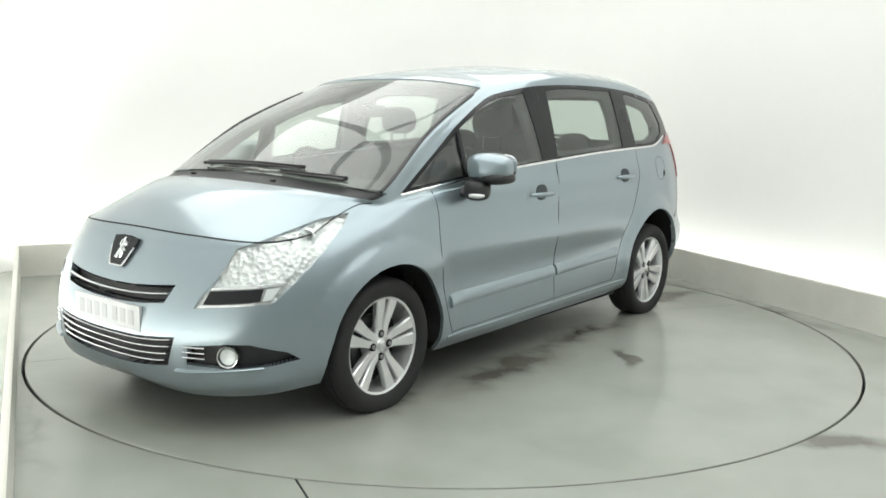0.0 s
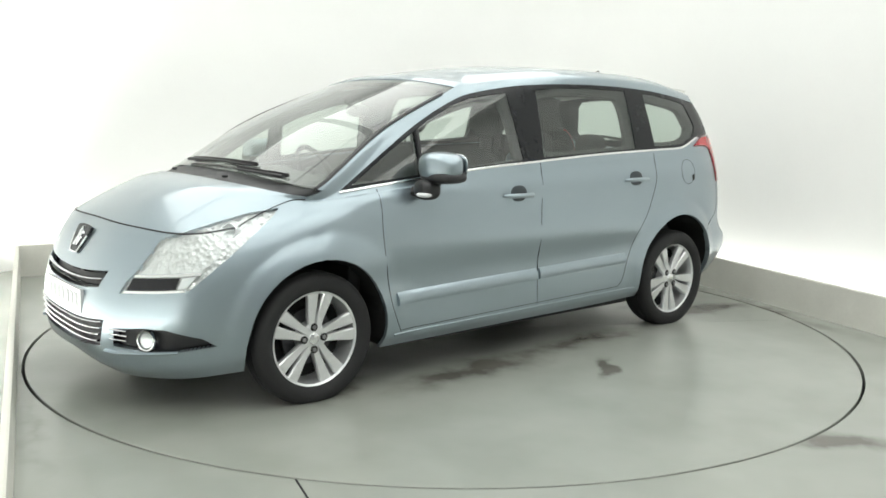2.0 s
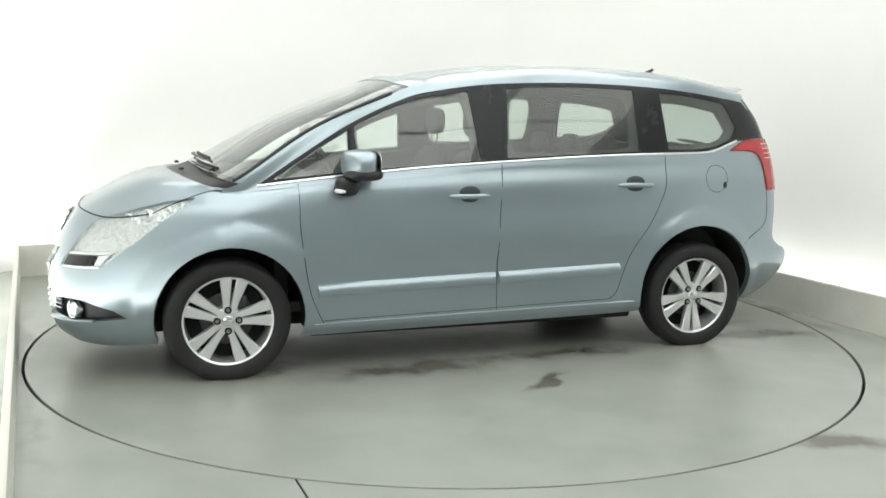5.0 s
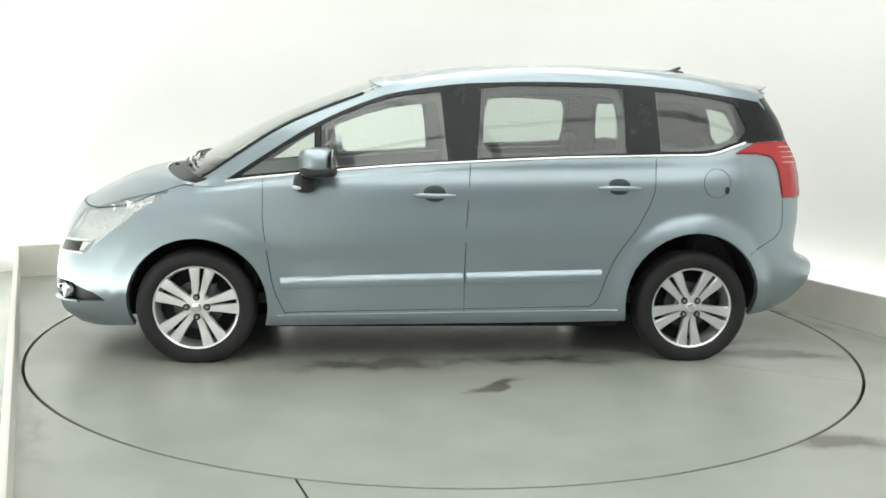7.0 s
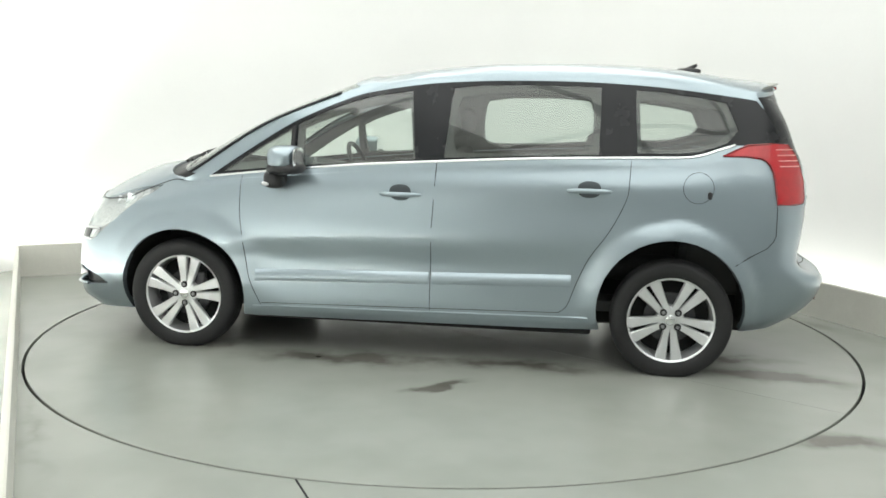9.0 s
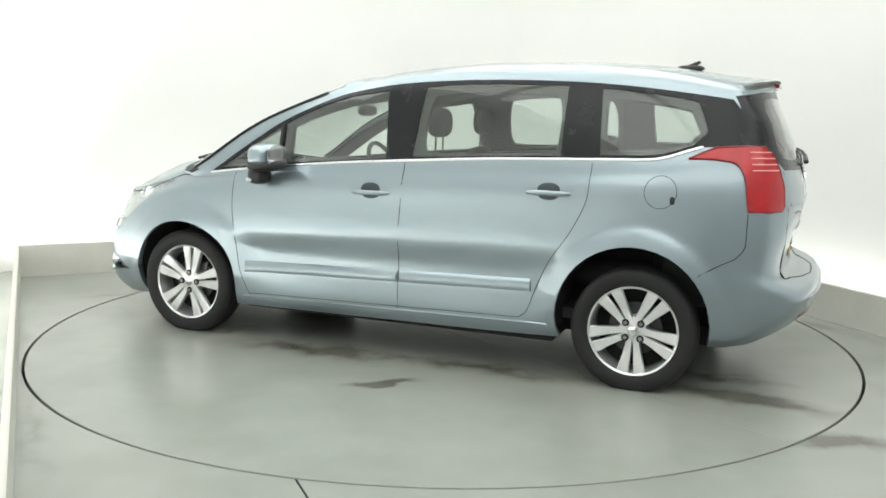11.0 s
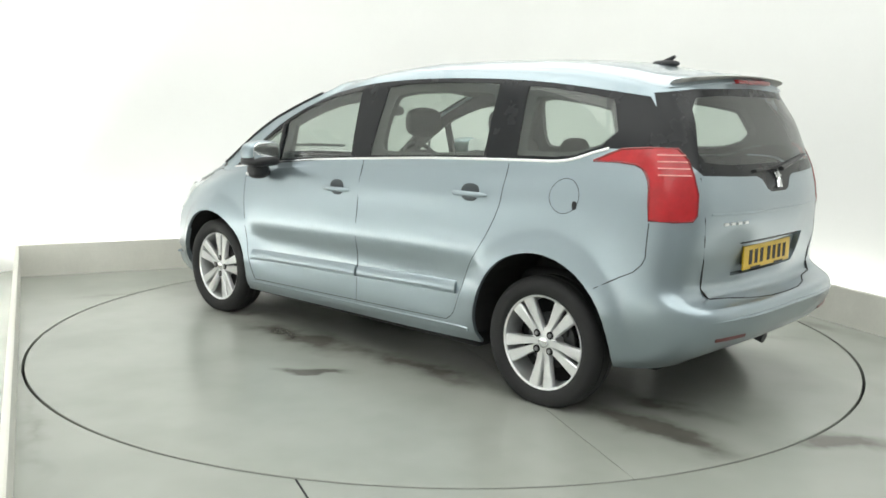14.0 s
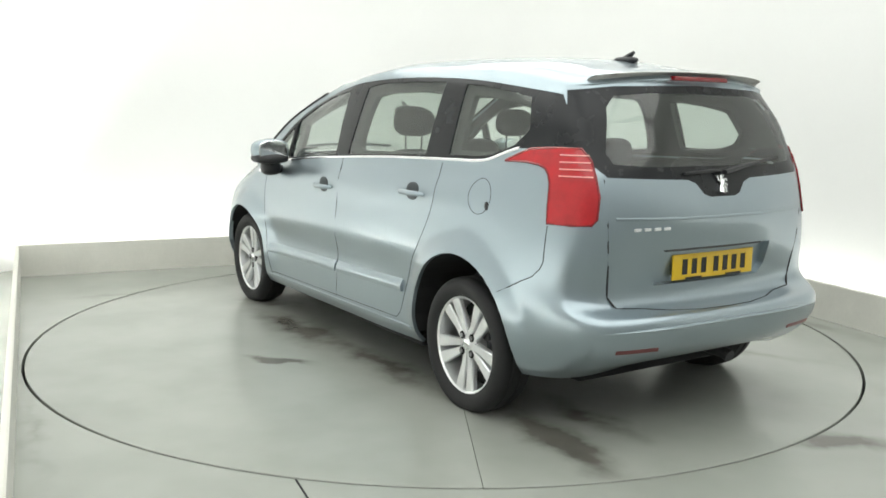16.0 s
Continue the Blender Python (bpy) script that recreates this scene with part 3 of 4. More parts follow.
TAIL_GLASS = [(-.62, 1.47), (-.45, 1.490), (0, 1.503), (.45, 1.490), (.62, 1.47), (.72, 1.236), (.60, 1.118), (.40, 1.110), (.20, 1.104), (.155, 1.088), (.115, 1.043), (.08, 1.030), (-.08, 1.030), (-.115, 1.043), (-.155, 1.088), (-.20, 1.104), (-.40, 1.110), (-.60, 1.118), (-.72, 1.236)]
TAILGATE = [(-.63, 1.25), (.63, 1.25), (.615, 1.12), (.615, .93), (.60, .75), (.585, .625), (.555, .580), (.30, .562), (0, .558), (-.30, .562), (-.555, .580), (-.585, .625), (-.60, .75), (-.615, .93), (-.615, 1.12)]

RECESS_EDGE = [(-.375, .806), (-.30, .812), (.30, .812), (.375, .806), (.37, .70), (.335, .655), (-.335, .655), (-.37, .70)]
REAR_CLEAR = [(-.47, 1.452), (-.30, 1.466), (.30, 1.466), (.47, 1.452), (.525, 1.40), (.585, 1.215), (.56, 1.172), (.40, 1.160), (-.40, 1.160), (-.56, 1.172), (-.585, 1.215), (-.525, 1.40)]

# panel numbers
(WELL, SCREEN, COWL, BONNET, DLO_N, HEAD_N, TAIL_N, G_TOP, G_LOW, FOG_N, TGLASS, TGATE, FLAP, DOOR_F, DOOR_R, FBUMPER, RBUMPER, ROOF_N, RECESS, REAR_PANE) = range(1, 21)


def cut_shell():
    bm = shell_half()
    fu, fv, pn = bm.faces.layers.float["u"], bm.faces.layers.float["v"], bm.faces.layers.int["panel"]
    for f in bm.faces:
        u, v = f[fu], f[fv]
        if 8.0 < v < 10.0 and u < 2.3125:
            f[pn] = SCREEN
        elif 7.62 < v < 8.0 and u < 2.5:
            f[pn] = COWL
        elif 5.75 < v < 7.62 and u < 2.625:
            f[pn] = BONNET
        elif v > 10.75 or (v > 10.0 and u > 9.7):
            f[pn] = ROOF_N
    claim(bm, ring_poly(*ARCH_F), SIDE, WELL)
    claim(bm, ring_poly(*ARCH_R), SIDE, WELL)
    claim(bm, HEADLAMP, NOSE_CORNER, HEAD_N, (0, BONNET))
    claim(bm, TAILLAMP, TAIL_CORNER, TAIL_N)
    claim(bm, DLO, SIDE, DLO_N)
    claim(bm, GRILLE_TOP, NOSE, G_TOP)
    claim(bm, GRILLE_LOW, NOSE, G_LOW)
    claim(bm, FOG_HOLE, NOSE_CORNER, FOG_N)
    claim(bm, TAIL_GLASS, TAIL, TGLASS)
    claim(bm, TAILGATE, TAIL, TGATE)
    claim(bm, RECESS_EDGE, TAIL, RECESS, (TGATE,))
    claim(bm, REAR_CLEAR, TAIL, REAR_PANE, (TGLASS,))
    claim(bm, ring_poly(-1.464, 1.003, .077, .079, 28), SIDE, FLAP)
    claim(bm, DOOR_FRONT_EDGE + DOOR_MID, SIDE, DOOR_F)
    claim(bm, DOOR_MID + DOOR_REAR_EDGE, SIDE, DOOR_R)
    # bumpers: below the lamps, split from the wings
    claim(bm, [(2.5, .9), (1.9, .75), (1.86, .70), (1.80, .655), (1.70, .60), (1.66, .52), (1.66, .1), (2.5, .1)], SIDE, FBUMPER)
    claim(bm, [(-2.5, .93), (-1.868, .93), (-1.868, .765), (-1.855, .735), (-1.823, .700), (-1.766, .672), (-1.66, .610), (-1.66, .1), (-2.5, .1)], SIDE, RBUMPER)
    for f in bm.faces:
        c = f.calc_center_median()
        if f[pn] == 0 and c.x > 1.9 and c.z < .9:
            f[pn] = FBUMPER
        if f[pn] == 0 and c.x < -1.868 and c.z < .93:
            f[pn] = RBUMPER
    return bm


CUT = cut_shell()
TREE = BVHTree.FromBMesh(CUT)


def side_point(x, z, out=0.0):
    """The point of the left side at (x, z), moved outwards."""
    hit, n, _, _ = TREE.ray_cast(Vector((x, 3, z)), Vector((0, -1, 0)))
    return (hit + n * out, n) if hit else (Vector((x, .8, z)), Vector((0, 1, 0)))


def end_point(y, z, sign, out=0.0):
    """The point of the nose (sign 1) or tail (sign -1) at (y, z)."""
    hit, n, _, _ = TREE.ray_cast(Vector((sign * 4, abs(y), z)), Vector((-sign, 0, 0)))
    if not hit:
        return Vector((sign * 2.1, y, z)), Vector((sign, 0, 0))
    q = hit + n * out
    if y < 0:
        q.y, n = -q.y, Vector((n.x, -n.y, n.z))
    return q, n


def panel(number, whole=False, offset=0.0, fold=0.018, gap=0.0, poly=None, view=None):
    """A bmesh of one panel, its edges drawn back from the joint and folded inwards; whole: with its mirror image."""
    bm = CUT.copy()
    pn = bm.faces.layers.int["panel"]
    drop = []
    for f in bm.faces:
        keep = f[pn] == number
        if keep and poly:
            c = f.calc_center_median()
            keep = inside(poly, c.dot(view[0]), c.dot(view[1]))
        if not keep:
            drop.append(f)
    bmesh.ops.delete(bm, geom=drop, context="FACES")
    if whole:
        other = bm.copy()
        bm = joined(bm, mirrored(other))
        seam = [v for v in bm.verts if abs(v.co.y) < 1e-4]
        bmesh.ops.remove_doubles(bm, verts=seam, dist=2e-4)
    bm.normal_update()
    push = {}
    for e in bm.edges:
        if len(e.link_faces) != 1:
            continue
        f = e.link_faces[0]
        d = (e.verts[1].co - e.verts[0].co).normalized()
        s = f.normal.cross(d)
        if s.dot(f.calc_center_median() - e.verts[0].co) < 0:
            s = -s
        for v in e.verts:
            push[v] = push.get(v, Vector()) + s
    norm = {v: v.normal.copy() for v in bm.verts}
    if offset:
        for v in bm.verts:
            v.co += norm[v] * offset
    for v, s in push.items():
        if s.length > 1e-6:
            v.co += s.normalized() * gap
    if fold:
        edges = [e for e in bm.edges if len(e.link_faces) == 1]
        got = bmesh.ops.extrude_edge_only(bm, edges=edges)["geom"]
        for e in edges:
            e.smooth = False
        fresh = {v for v in got if isinstance(v, bmesh.types.BMVert)}
        for v in fresh:
            near = min((o for e in v.link_edges for o in (e.other_vert(v),) if o not in fresh), key=lambda o: (o.co - v.co).length, default=None)
            if near is not None:
                v.co = near.co - norm.get(near, near.normal) * fold
    for f in bm.faces:
        f.smooth = True
    return bm


def put(name, bm, material, parent, label=""):
    return part(name, bm, material, parent, label, recalc=False)


# ---------------------------------------------------------------- the car
car = new("car")
tagged(car, "silver-blue metallic seven-seat family car standing on the turntable", "car")


def both(name, make, material, parent, label=""):
    """A part and its mirror image on the car's other side."""
    return put(name, make(), material, parent, label), put(name, mirrored(make()), material, parent, label)


put("bonnet", panel(BONNET, True), PAINT, car)
put("roof", panel(ROOF_N, True), PAINT, car)
windscreen = put("windscreen", panel(SCREEN, True, -0.004, 0.006), SCREEN_GLASS, car, "clear windscreen")
put("cowl", panel(COWL, True, -0.012), BLACK_PLASTIC, car, "black plastic scuttle panel")
both("wing", lambda: panel(0), PAINT, car)
front_bumper = put("front_bumper", panel(FBUMPER, True, 0, 0.03), PAINT, car)
rear_bumper = put("rear_bumper", panel(RBUMPER, True, 0, 0.03), PAINT, car)
tailgate = put("tailgate", panel(TGATE, True, 0, .022), PAINT, car)
put("rear_window", panel(REAR_PANE, True, -0.003, 0.006), TINTED, tailgate, "tinted rear window")
put("window_border", panel(TGLASS, True, -0.002, 0.01), BLACK_GLOSS, tailgate, "black border of the rear window")
put("plate_recess", panel(RECESS, True, -0.030, -0.028), PAINT, tailgate, "body-coloured number plate recess")
DOORS = {}
for nm, num in (("front_door", DOOR_F), ("rear_door", DOOR_R)):
    DOORS[nm] = both(nm, lambda: panel(num), PAINT, car)
FLAPS = both("fuel_flap", lambda: panel(FLAP), PAINT, car)

# black seals along the windscreen's sides
for sgn in (1, -1):
    i = 37
    seal = [Vector((q[0], sgn * q[1], q[2])) for q in (GRID[i, 8 * NV:10 * NV - 1] + np.array((.002, 0, .003)))]
    part("windscreen_seal", tube(seal, (.012, .008), 6), BLACK_PLASTIC, car)

# glazing of the sides: panes between black pillars
PANES = {
    "quarter_light": [(1.13, 1.012), (.735, 1.052), (.735, 1.262), (.90, 1.165)],
    "front_window": [(.70, 1.056), (.02, 1.110), (.06, 1.478), (.30, 1.445), (.455, 1.398), (.607, 1.332), (.70, 1.283)],
    "rear_window": [(-.135, 1.122), (-.955, 1.160), (-.955, 1.512), (-.629, 1.518), (-.315, 1.512), (-.165, 1.495)],
    "rear_quarter_window": [(-1.15, 1.170), (-1.37, 1.175), (-1.47, 1.187), (-1.60, 1.232), (-1.66, 1.30), (-1.60, 1.440), (-1.50, 1.460), (-1.269, 1.492), (-1.13, 1.500)],
}
for poly in PANES.values():
    knife(CUT, poly, SIDE)
pn = CUT.faces.layers.int["panel"]
PANE_NUM = {}
for k, (nm, poly) in enumerate(PANES.items()):
    PANE_NUM[nm] = 30 + k
    claim(CUT, poly, SIDE, 30 + k, (DLO_N,), cut=False)
both("pillar_trim", lambda: panel(DLO_N, False, -0.002, 0.012, 0.0), BLACK_GLOSS, car, "gloss black pillar and window surround")
for nm in PANES:
    host = DOORS["front_door"] if nm in ("quarter_light", "front_window") else DOORS["rear_door"] if nm == "rear_window" else (car, car)
    mat = CLEAR if nm in ("quarter_light", "front_window") else TINTED
    put(nm, panel(PANE_NUM[nm], False, -0.006, 0.004, 0.0), mat, host[0])
    put(nm, mirrored(panel(PANE_NUM[nm], False, -0.006, 0.004, 0.0)), mat, host[1])

# lamps
TAILS = []
for sgn in (1, -1):
    flip = (lambda b: b) if sgn > 0 else mirrored
    hl = put("headlight", flip(panel(HEAD_N, False, 0.001, 0.006, 0.0)), LAMP_GLASS, car, "clear headlight lens")
    put("reflector", flip(panel(HEAD_N, False, -0.016, -0.014, 0.0)), LAMP_SILVER, hl, "silver reflector")
    TAILS.append(put("tail_light", flip(panel(TAIL_N, False, 0.004, 0.015, 0.0)), RED, car, "glossy red wraparound tail light"))

# recesses of the nose
put("upper_grille", panel(G_TOP, True, -0.045, -0.045, 0.0), BLACK_PLASTIC, front_bumper, "black upper grille opening")
put("lower_grille", panel(G_LOW, True, -0.05, -0.05, 0.0), BLACK_PLASTIC, front_bumper, "black lower grille opening")
for sgn in (1, -1):
    flip = (lambda b: b) if sgn > 0 else mirrored
    put("fog_light_recess", flip(panel(FOG_N, False, -0.04, -0.04, 0.0)), BLACK_PLASTIC, front_bumper)


# ---------------------------------------------------------------- wheels
TYRE_R, RIM_R, HUB_Z = 0.318, 0.227, 0.302


def build_wheel():
    w = new("wheel")
    w.parent = car
    p = [(RIM_R - .004, .062), (RIM_R + .010, .078), (RIM_R + .03, .088), (.285, .089), (.300, .083), (.311, .071), (TYRE_R - .001, .055), (TYRE_R, .03), (TYRE_R - .006, .028), (TYRE_R - .006, .022), (TYRE_R, .02), (TYRE_R, -.02), (TYRE_R - .006, -.022), (TYRE_R - .006, -.028), (TYRE_R, -.03), (TYRE_R - .004, -.06), (.300, -.095), (.270, -.105), (RIM_R, -.10)]
    bm = revolve(p, 72)
    for v in bm.verts:
        v.co.z = max(v.co.z, -HUB_Z + .001)
    part("tyre", bm, RUBBER, w, "black road tyre")
    p = [(RIM_R - .022, -.09), (RIM_R - .018, .03), (RIM_R - .012, .05), (RIM_R - .010, .064), (RIM_R, .070), (RIM_R + .002, .066), (RIM_R, -.095)]
    rim = part("rim", revolve(p, 72), ALLOY, w, "silver alloy wheel with five twin spokes")
    # twin spokes
    for k in range(5):
        a = 2 * math.pi * k / 5 + math.pi / 2
        bm = bmesh.new()
        for s in (-1, 1):
            rows = []
            for r, off, half, y, th in ((.045, .016, .0160, .053, .03), (.085, .0215, .0185, .050, .03), (.12, .0268, .0215, .053, .029), (.16, .0335, .0255, .058, .028), (.19, .0385, .0285, .061, .026), (.217, .0425, .0310, .063, .024)):
                rows.append([(r, off * s - half, y - .006), (r, off * s - half * .8, y), (r, off * s + half * .8, y), (r, off * s + half, y - .006), (r, off * s + half, y - th), (r, off * s - half, y - th)])
            vs = [[bm.verts.new((q[0] * math.cos(a) - q[1] * math.sin(a), q[2], q[0] * math.sin(a) + q[1] * math.cos(a))) for q in row] for row in rows]
            for m, n in zip(vs, vs[1:]):
                for j in range(6):
                    bm.faces.new((m[j], m[(j + 1) % 6], n[(j + 1) % 6], n[j]))
        part("spoke", bm, ALLOY, rim, smooth=35)
    part("hub", revolve([(0, .056), (.026, .055), (.030, .050), (.056, .049), (.070, .043), (.074, .02), (.074, -.02), (0, -.02)], 40), ALLOY, rim)
    part("hub_cap", revolve([(0, .0605), (.020, .060), (.0255, .057), (.026, .05)], 28), CHROME, rim, "round hub cap")
    for k in range(4):
        a = math.pi / 2 * k - .157
        # flat black disc round each bolt stands for a hollow's shade
        for nm, prof, mat in (("bolt_recess", [(0, .0545), (.0185, .0545), (.0190, .052), (.0190, .04)], LINER), ("bolt", [(0, .0600), (.0085, .0600), (.0100, .0585), (.0105, .050)], BOLT)):
            bm = revolve(prof, 14)
            bmesh.ops.translate(bm, verts=bm.verts, vec=(.054 * math.cos(a), 0, .054 * math.sin(a)))
            part(nm, bm, mat, rim)
    part("brake_disc", revolve([(.0, -.01), (.135, -.01), (.135, -.03), (0, -.03)], 40), DARK_METAL, w, "worn steel brake disc")
    part("backing", revolve([(.0, -.05), (.21, -.05), (.21, -.06), (0, -.06)], 40), LINER, w)
    part("caliper", box(-.10, -.03, -.045, .005, .03, .12, .012), DARK_METAL, w)
    return w


wheel = build_wheel()
wheel.matrix_basis = pose(1.3635, .765, HUB_Z, 0, 0, 0)
copy_thing(wheel, pose(-1.3635, .775, HUB_Z))
copy_thing(wheel, pose(1.3635, -.765, HUB_Z, 0, 0, 180))
copy_thing(wheel, pose(-1.3635, -.775, HUB_Z, 0, 0, 180))
for ob in [o for w in car.children if w.name.startswith("wheel") and w.location.x < 0 for o in w.children]:
    if ob.name.startswith("rim"):
        ob.matrix_basis = pose(0, 0, 0, 0, 36, 0)
for ob in [o for w in car.children if w.name.startswith("wheel") and w.location.x > 0 for o in w.children]:
    if ob.name.startswith("rim"):
        ob.matrix_basis = pose(0, 0, 0, 0, -9, 0)


# wheel wells and underbody
def well(cx, cz, r):
    bm = bmesh.new()
    n, rows = 30, []
    for i in range(n + 1):
        a = math.pi * (1.12 * i / n - .06)
        c, s = cx + (r + .004) * math.cos(a), cz + (r + .004) * math.sin(a)
        yo = side_point(cx + (r + .02) * math.cos(a), max(cz + (r + .02) * math.sin(a), .26))[0].y - .012
        rows.append([bm.verts.new((c, yo, s)), bm.verts.new((c, .50, s))])
    for m, k in zip(rows, rows[1:]):
        bm.faces.new((m[0], m[1], k[1], k[0]))
    bm.faces.new([r_[1] for r_ in rows])
    return bm


for arch in (ARCH_F, ARCH_R):
    both("wheel_arch_liner", lambda: well(*arch), LINER, car)
floor_pan = joined(box(-1.80, 1.80, -.52, .52, .19, .30, .02), box(-.95, .95, -.81, .81, .19, .30, .02), box(-1.92, -1.70, -.45, .45, .27, .40, .02), box(1.70, 1.98, -.42, .42, .20, .30, .02))
part("underbody", floor_pan, LINER, car, "dark underbody")


# ---------------------------------------------------------------- trim on the sides
def ribbon(points, profile, flip=False):
    """A moulding along side points (x, z): profile is (up, out) pairs from the surface."""
    bm = bmesh.new()
    rows = []
    for i, (x, z) in enumerate(points):
        q, n = side_point(x, z)
        a, b = points[max(i - 1, 0)], points[min(i + 1, len(points) - 1)]
        d = Vector((b[0] - a[0], 0, b[1] - a[1])).normalized()
        up = n.cross(d).normalized()
        up = up if up.z > 0 else -up
        rows.append([bm.verts.new(q + up * h + n * o) for h, o in profile])
    for m, k in zip(rows, rows[1:]):
        for j in range(len(profile) - 1):
            bm.faces.new((m[j], m[j + 1], k[j + 1], k[j]))
    for end in (rows[0], rows[-1]):
        bm.faces.new(end)
    return mirrored(bm) if flip else bm


def line(a, b, n=24):
    return [(a[0] + (b[0] - a[0]) * i / n, a[1] + (b[1] - a[1]) * i / n) for i in range(n + 1)]


CHROME_PROFILE = [(-.007, -.002), (-.006, .004), (0, .006), (.006, .004), (.007, -.002)]
MOULD = [(-.036, -.002), (-.033, .013), (-.020, .017), (.004, .016), (.028, .004), (.032, -.002)]
SILL = [(-.010, -.002), (-.008, .005), (.006, .006), (.010, -.002)]
for i, flip in enumerate((False, True)):
    part("belt_strip", ribbon(BELT, CHROME_PROFILE, flip), CHROME, car, "thin chrome window strip")
    part("door_moulding", ribbon(line((.915, .445), (-.068, .472)), MOULD, flip), PAINT, DOORS["front_door"][i])
    part("door_moulding", ribbon(line((-.088, .473), (-.835, .494)), MOULD, flip), PAINT, DOORS["rear_door"][i])
    part("sill_strip", ribbon(line((.93, .262), (-.93, .292)), SILL, flip), PAINT, car)


# ---------------------------------------------------------------- door handles, mirrors
def handle_grip(x, z, flip):
    path = []
    for i in range(13):
        t = i / 12
        q, n = side_point(x + .112 - .224 * t, z)
        path.append(q + n * (.004 + .030 * math.sin(math.pi * t) ** .5))
    bm = tube(path, (.010, .0135), 10, taper=[.55, .8] + [1] * 9 + [.8, .55])
    return mirrored(bm) if flip else bm


def handle_cup(x, z, flip):
    q, n = side_point(x, z)
    bm = superblob(0, 0, 0, .062, .006, .044, 2.3, 24, 14)
    turn = Vector((0, 1, 0)).rotation_difference(n).to_matrix().to_4x4()
    bmesh.ops.transform(bm, matrix=Matrix.Translation(q - n * .002) @ turn, verts=bm.verts)
    return mirrored(bm) if flip else bm


for i, flip in enumerate((False, True)):
    for host, x, z in (("front_door", .093, .922), ("rear_door", -.912, .970)):
        h = part("handle", handle_grip(x, z, flip), PAINT, DOORS[host][i], "body-coloured bar handle")
        part("handle_cup", handle_cup(x, z + .010, flip), CUP_SHADE, h, "dark patch painted as the finger hollow's shade")


def mirror_shell(flip):
    bm = superblob(0, 0, 0, .100, .115, .072, 3.1, 32, 20)
    for v in bm.verts:
        if v.co.x < -.075:
            v.co.x = -.075 - (v.co.x + .075) * .05
        v.co.x *= 1.0 - .35 * max(0, v.co.y) / .112
        v.co.z *= 1.0 - .18 * max(0, v.co.y) / .112
        v.co += Vector((.708, .950, 1.100))
    return mirrored(bm) if flip else bm


def mirror_bit(kind, flip):
    if kind == "foot":
        bm = joined(tube([(.80, .83, .975), (.775, .865, .97), (.75, .92, .99), (.735, .945, 1.03)], (.035, .026), 12), superblob(.775, .915, .988, .060, .062, .052, 2.8, 20, 12))
    elif kind == "glass":
        bm = superblob(.631, .955, 1.102, .004, .094, .060, 3.2, 28, 16)
    elif kind == "lip":
        bm = superblob(.702, .950, 1.050, .096, .112, .034, 3.0, 24, 12)
    else:
        bm = superblob(.808, .935, .965, .034, .042, .014, 2.4, 16, 10)
    return mirrored(bm) if flip else bm


for i, flip in enumerate((False, True)):
    mr = part("wing_mirror", mirror_shell(flip), PAINT, DOORS["front_door"][i], "body-coloured door mirror on a black foot")
    part("mirror_foot", mirror_bit("foot", flip), BLACK_PLASTIC, mr)
    part("mirror_lip", mirror_bit("lip", flip), BLACK_PLASTIC, mr)
    part("mirror_glass", mirror_bit("glass", flip), CHROME, mr, "mirror glass")
    part("side_lamp", mirror_bit("lamp", flip), WHITE_PLASTIC, mr, "small clear puddle lamp")
    bar = tube([side_point(.717, 1.06, .004)[0], side_point(.717, 1.16, .004)[0], side_point(.717, 1.268, .004)[0]], .011, 8, up=Vector((1, 0, 0)))
    part("divider_bar", mirrored(bar) if flip else bar, BLACK_PLASTIC, DOORS["front_door"][i])


# ---------------------------------------------------------------- the nose
def across(sign, ys, zf, out, ra, rb, sides=8):
    """A bar that follows the nose or tail from side to side."""
    path = [end_point(y, zf(y), sign, out)[0] for y in ys]
    return tube(path, (rb, ra), sides)


def span(a, b, n=24):
    return [a + (b - a) * i / n for i in range(n + 1)]


